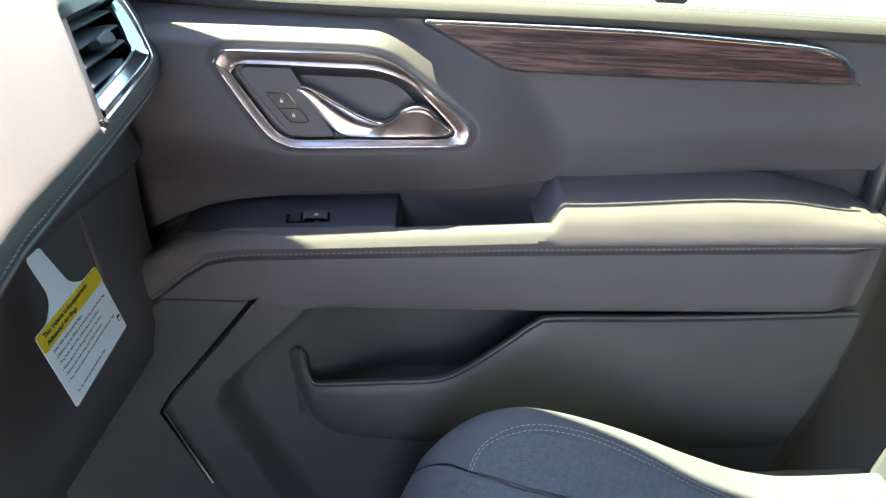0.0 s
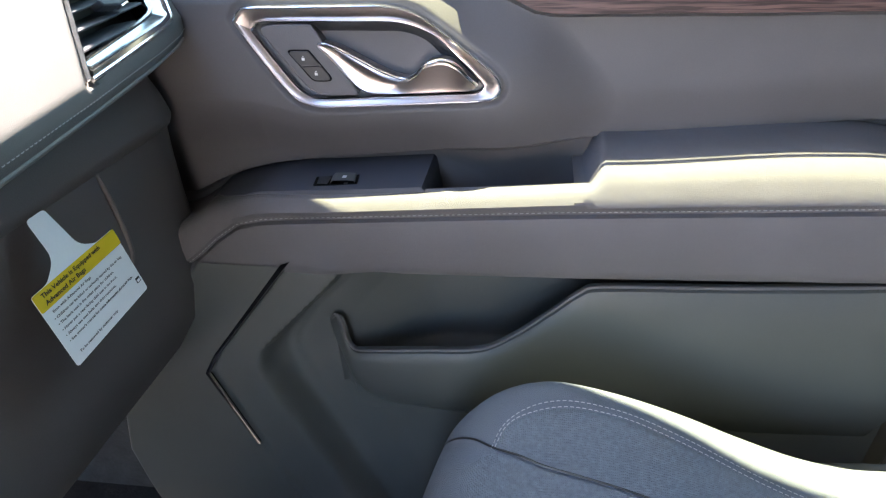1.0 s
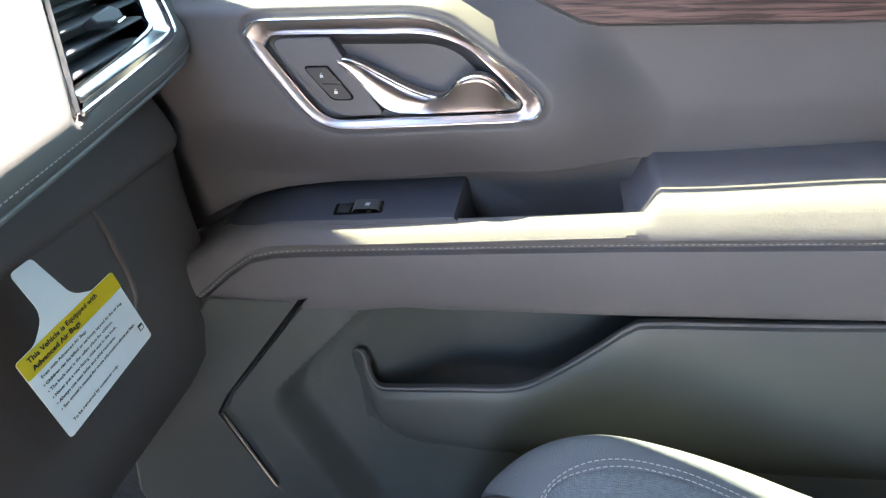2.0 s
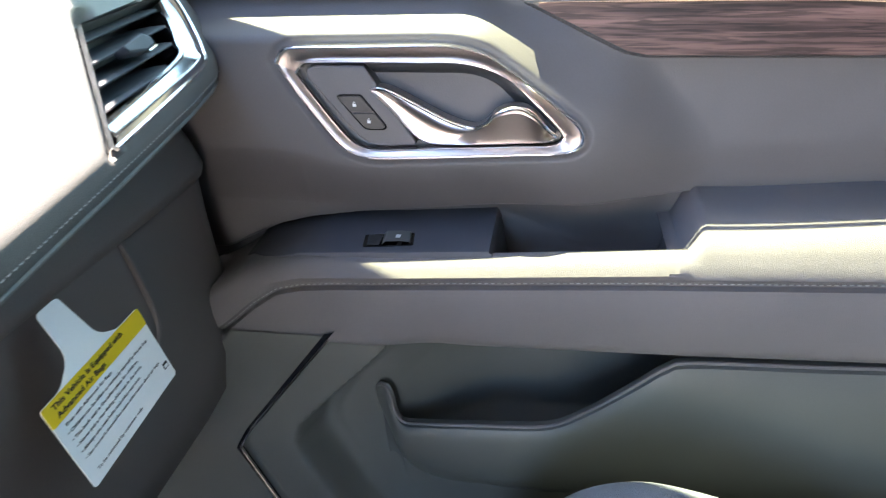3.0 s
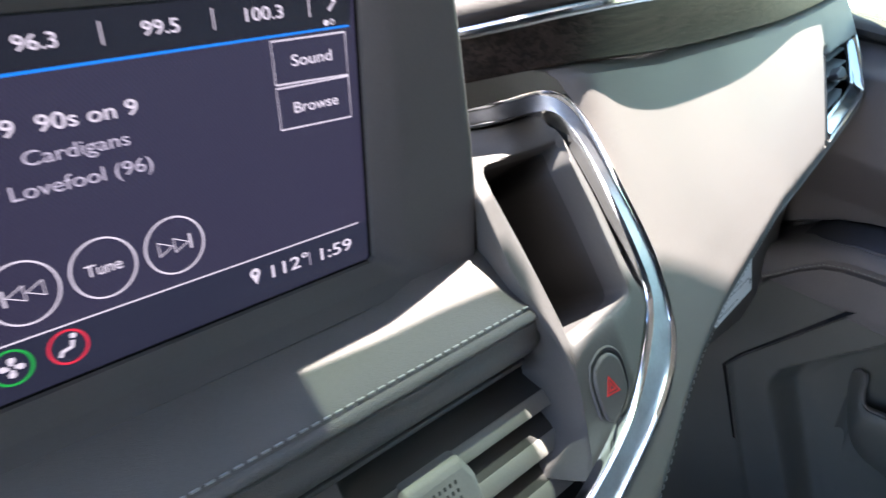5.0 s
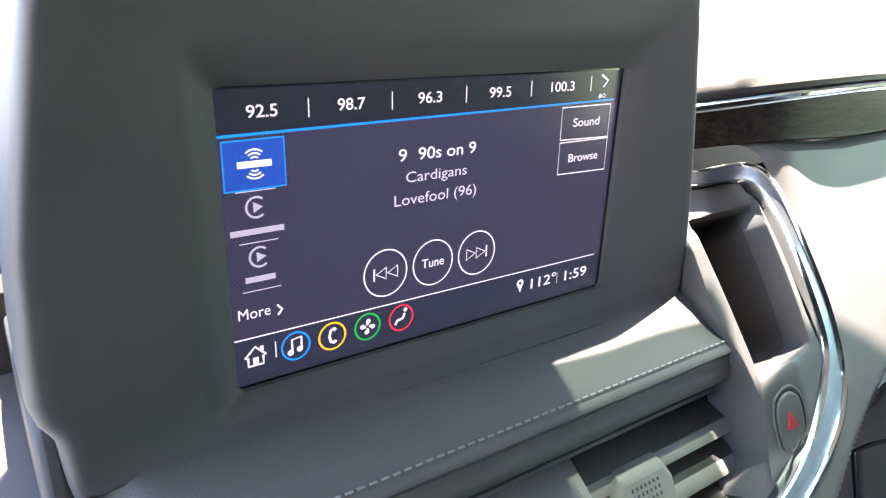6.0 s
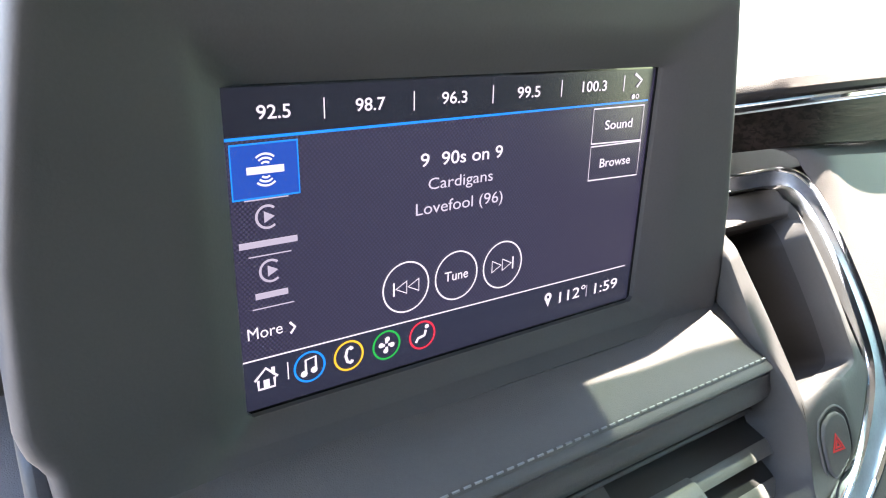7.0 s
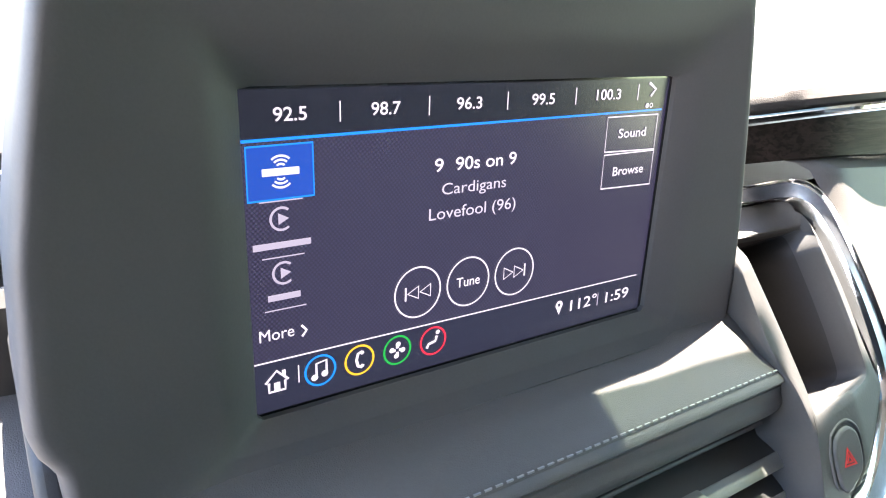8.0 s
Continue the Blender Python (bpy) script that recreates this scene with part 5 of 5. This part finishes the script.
stroke([(35.5, 6.4), (36.0, 7.3)], 0.65)
# fan
for dx, dy in ((1, 0), (-1, 0), (0, 1), (0, -1)):
    stroke([(49.5 + 0.7 * dx, 9.2 + 0.7 * dy), (49.5 + 2.4 * dx, 9.2 + 2.4 * dy)], 0.55)
    circle(49.5 + 2.2 * dx + 0.35 * dy, 9.2 + 2.2 * dy - 0.35 * dx, 0.5, w=0.5)
# seat
stroke([(66.0, 10.9), (65.4, 8.9), (62.6, 8.3), (61.8, 6.7)], 0.6)
circle(66.4, 12.3, 0.4, w=0.5)
# pin, temperature, clock
circle(126.0, 10.4, 1.3, w=0.6)
part("icon_fill", flatpiece([(124.4, 9.6), (127.6, 9.6), (126.2, 6.0)], 0.0004), S_WHITE, glass, smooth=False)
screen_text("112°", 132.4, 6.4, 5.0, 15.2, heavy=0.05)
part("divider", flatpiece(quad(148.2, 5.6, 148.55, 11.0), 0.0004), S_GREY, glass, smooth=False)
screen_text("1:59", 153.2, 5.9, 5.0, 14.2, heavy=0.05)

# ---- paper tag hanging under the dash ----
tag = thing("air_bag_tag", (-0.252, 0.44, 1.262), "white card tag with a yellow band, hanging from the dash edge", "tag")
TO, TU, TV = np.array((-0.242, 0.4215, 1.1510)), np.array((-0.013, 0.1150, -0.0075)), np.array((-0.0165, -0.0015, 0.0555))
TN = np.cross(TU, TV) / np.linalg.norm(np.cross(TU, TV))
on_tag = lambda a, b, h=0.0: tuple(TO + a / 0.092 * TU + b / 0.0695 * TV + h * TN)
loop = rounded([(0.0, 0.0), (0.092, 0.0), (0.092, 0.0695), (0.070, 0.0695), (0.056, 0.078), (0.0465, 0.120), (0.029, 0.120), (0.031, 0.082), (0.016, 0.0695), (0.0, 0.0695)], [0.003, 0.003, 0.003, 0.012, 0.02, 0.004, 0.004, 0.02, 0.012, 0.003], 5)
card = part("card", block(loop, lambda a, b, h: on_tag(a, b, h), 0.0004), CARD, tag, smooth=False)
part("yellow_band", block(rounded([(0.0, 0.0535), (0.092, 0.0535), (0.092, 0.0693), (0.0, 0.0693)], 0.002), lambda a, b, h: on_tag(a, b, 0.0005 + h), 0.0002), YELLOW, tag, "printed yellow band", smooth=False)


def tag_text(text, a, b, size, width):
    cu = bpy.data.curves.new("text", "FONT")
    cu.body, cu.size, cu.resolution_u, cu.offset = text, size / 0.73, 2, size * 0.03
    tmp = new("letters", cu)
    me = bpy.data.meshes.new_from_object(tmp.evaluated_get(bpy.context.evaluated_depsgraph_get()))
    bpy.data.objects.remove(tmp)
    bpy.data.curves.remove(cu)
    bm = bmesh.new()
    bm.from_mesh(me)
    bpy.data.meshes.remove(me)
    x0, x1 = min(v.co.x for v in bm.verts), max(v.co.x for v in bm.verts)
    for v in bm.verts:
        v.co = on_tag(a + (v.co.x - x0) / (x1 - x0) * width, b + v.co.y, 0.0009)
    part("text", bm, INK, tag, smooth=False)


tag_text("This Vehicle is Equipped with", 0.006, 0.0630, 0.0040, 0.064)
tag_text("Advanced Air Bags", 0.006, 0.0565, 0.0040, 0.042)
for i, (text, w) in enumerate((("Even with Advanced Air Bags", 0.041), ("• Children can be killed or seriously injured by the air bag.", 0.079), ("• The back seat is the safest place for children.", 0.064), ("• Never put a rear-facing child seat in the front.", 0.064), ("• Always use seat belts and child restraints.", 0.059), ("• See owner's manual for more information about air bags.", 0.078))):
    tag_text(text, 0.005 if i else 0.007, 0.0485 - 0.0056 * i, 0.0023, w)
tag_text("To be removed by customer only.", 0.007, 0.0075, 0.0023, 0.046)
part("print_mark", block([(0.0845, 0.0115), (0.0895, 0.0115), (0.0895, 0.0170), (0.0845, 0.0170)], lambda a, b, h: on_tag(a, b, 0.0006 + h), 0.0001), INK, tag, smooth=False)
part("print_mark", block([(0.0852, 0.0122), (0.0888, 0.0122), (0.0888, 0.0150), (0.0852, 0.0150)], lambda a, b, h: on_tag(a, b, 0.0008 + h), 0.0001), CARD, tag, smooth=False)

# ---- passenger seat ----
seat = thing("passenger_chair", (0.25, 0.32, 0.70), "passenger seat in blue-grey vinyl and woven cloth", "car seat")


def seat_top(x, y):
    crest = np.interp(x, CREST[:, 0], CREST[:, 1])
    floor_ = np.interp(x, [-0.045, -0.02, 0.02, 0.06, 0.14, 0.46], [0.86, 0.925, 0.968, 0.982, 0.978, 0.935])
    b = step(y, 0.44, 0.560) * (1 - 0.35 * step(y, 0.563, 0.592))
    return floor_ + (crest - floor_) * b - 0.17 * step(y, 0.560, 0.628) ** 2


CREST = spline([(-0.045, 0.86), (-0.03, 0.910), (-0.015, 0.955), (-0.003, 0.985), (0.02, 1.016), (0.045, 1.037), (0.0735, 1.048), (0.102, 1.049), (0.15, 1.038), (0.199, 1.021), (0.248, 1.0), (0.298, 0.981), (0.336, 0.972), (0.372, 0.970), (0.46, 0.980)], 120)
xs, ys = np.linspace(-0.044, 0.455, 130), np.linspace(0.035, 0.620, 130)
X, Yg = np.meshgrid(xs, ys)
part("cushion", lattice(np.stack([X, Yg, seat_top(X, Yg)], -1).tolist()), BOLSTER, seat, "blue-grey vinyl cushion with a raised side bolster")
# woven insert on the bolster, framed by stitching
rows = []
SEAM = spline([(0.0395, 0.5155), (0.046, 0.526), (0.055, 0.531), (0.074, 0.5345), (0.102, 0.5385), (0.130, 0.5395), (0.158, 0.5385), (0.218, 0.531), (0.272, 0.5225), (0.36, 0.511), (0.45, 0.503)], 110)
BASE = spline([(0.0400, 0.5145), (0.055, 0.508), (0.070, 0.5025), (0.085, 0.499), (0.112, 0.496), (0.174, 0.490), (0.25, 0.480), (0.35, 0.468), (0.45, 0.460)], 110)
for f in np.linspace(0, 1, 16):
    q = SEAM + (BASE - SEAM) * f
    puff = 0.0022 * math.sin(math.pi * f) ** 0.5 if 0 < f < 1 else -0.0005
    rows.append([(a, b, float(seat_top(a, b)) + puff + 0.0006) for a, b in q])
insert = part("bolster_insert", lattice(rows), FABRIC, seat, "grey woven cloth insert")
for off in (0.0012, 0.0062):
    part("stitching", stitches([(a - off * 0.6 * (1 - step(a, 0.05, 0.10)), b + off * step(a, 0.036, 0.08), float(seat_top(a - off * 0.6 * (1 - step(a, 0.05, 0.10)), b + off * step(a, 0.036, 0.08))) + 0.0006) for a, b in SEAM], length=0.0034, out=(0, -0.4, 0.9)), THREAD, insert)
part("seam", tube([(a, b, float(seat_top(a, b)) + 0.0002) for a, b in spline([(-0.012, 0.566), (-0.003, 0.552), (0.020, 0.530), (0.040, 0.5145), (0.068, 0.503), (0.085, 0.4985), (0.112, 0.4955), (0.174, 0.4895), (0.25, 0.4795), (0.45, 0.4595)], 90)], 0.0011, 6, out=(0, 0, 1)), BLACK, insert, "dark seam")
part("centre_cloth", lattice([[(a, b0 + (float(np.interp(a, BASE[:, 0], BASE[:, 1])) - 0.004 - b0) * f, float(seat_top(a, b0 + (float(np.interp(a, BASE[:, 0], BASE[:, 1])) - 0.004 - b0) * f)) + 0.0022) for a in np.linspace(0.01, 0.45, 60)] for b0 in (0.08,) for f in np.linspace(0, 1, 30)]), FABRIC, seat, "woven cloth seat centre")
part("seat_side", block([(-0.03, 0.70), (0.50, 0.70), (0.48, 0.94), (0.0, 0.90)], lambda a, b, h: (a, 0.600 - h, b), 0.02), PLASTIC, seat, "dark plastic seat valance", bevel=0.004)
rows = []
for z in np.linspace(0.955, 1.62, 40):
    lean = 0.05 + 0.42 * (z - 0.955) * 0.55
    bol = 0.06 * step(z, 0.98, 1.14) * (1 - 0.5 * step(z, 1.35, 1.6))
    rows.append([(0.60 + lean, 0.605, z), (0.47 + lean, 0.612, z), (0.425 + lean - bol, 0.600, z), (0.405 + lean - bol, 0.575, z), (0.405 + lean - bol, 0.545, z), (0.42 + lean - 0.7 * bol, 0.515, z), (0.44 + lean - 0.15 * bol, 0.485, z), (0.445 + lean, 0.43, z), (0.45 + lean, 0.32, z), (0.445 + lean, 0.20, z), (0.42 + lean - 0.7 * bol, 0.12, z), (0.41 + lean - bol, 0.07, z), (0.50 + lean, 0.03, z), (0.60 + lean, 0.035, z)])
part("backrest", lattice(rows), BOLSTER, seat, "blue-grey vinyl backrest with side bolsters")

# ---- outside ----
truck = thing("pickup_truck", (3.2, 15.0, 0.0), "dark pickup truck parked across the lot", "car")
part("body", block(rounded([(0.6, 0.45), (6.0, 0.45), (6.05, 1.1), (4.6, 1.15), (4.0, 1.75), (2.6, 1.78), (2.3, 1.2), (0.55, 1.15)], 0.08), lambda a, b, h: (a, 15.0 - h, b), -1.9), PAINT, truck, "dark painted body")
for wx in (1.6, 4.9):
    wheel = part("wheel", block([(wx + 0.40 * math.cos(t), 0.40 + 0.40 * math.sin(t)) for t in np.linspace(0, 2 * math.pi, 32, endpoint=False)], lambda a, b, h: (a, 14.95 - h, b), -0.25), RUBBER, truck, "black tyre", bevel=0.03)
    part("rim", block([(wx + 0.24 * math.cos(t), 0.40 + 0.24 * math.sin(t)) for t in np.linspace(0, 2 * math.pi, 24, endpoint=False)], lambda a, b, h: (a, 14.94 - h, b), -0.1), NICKEL, wheel, "grey rim")
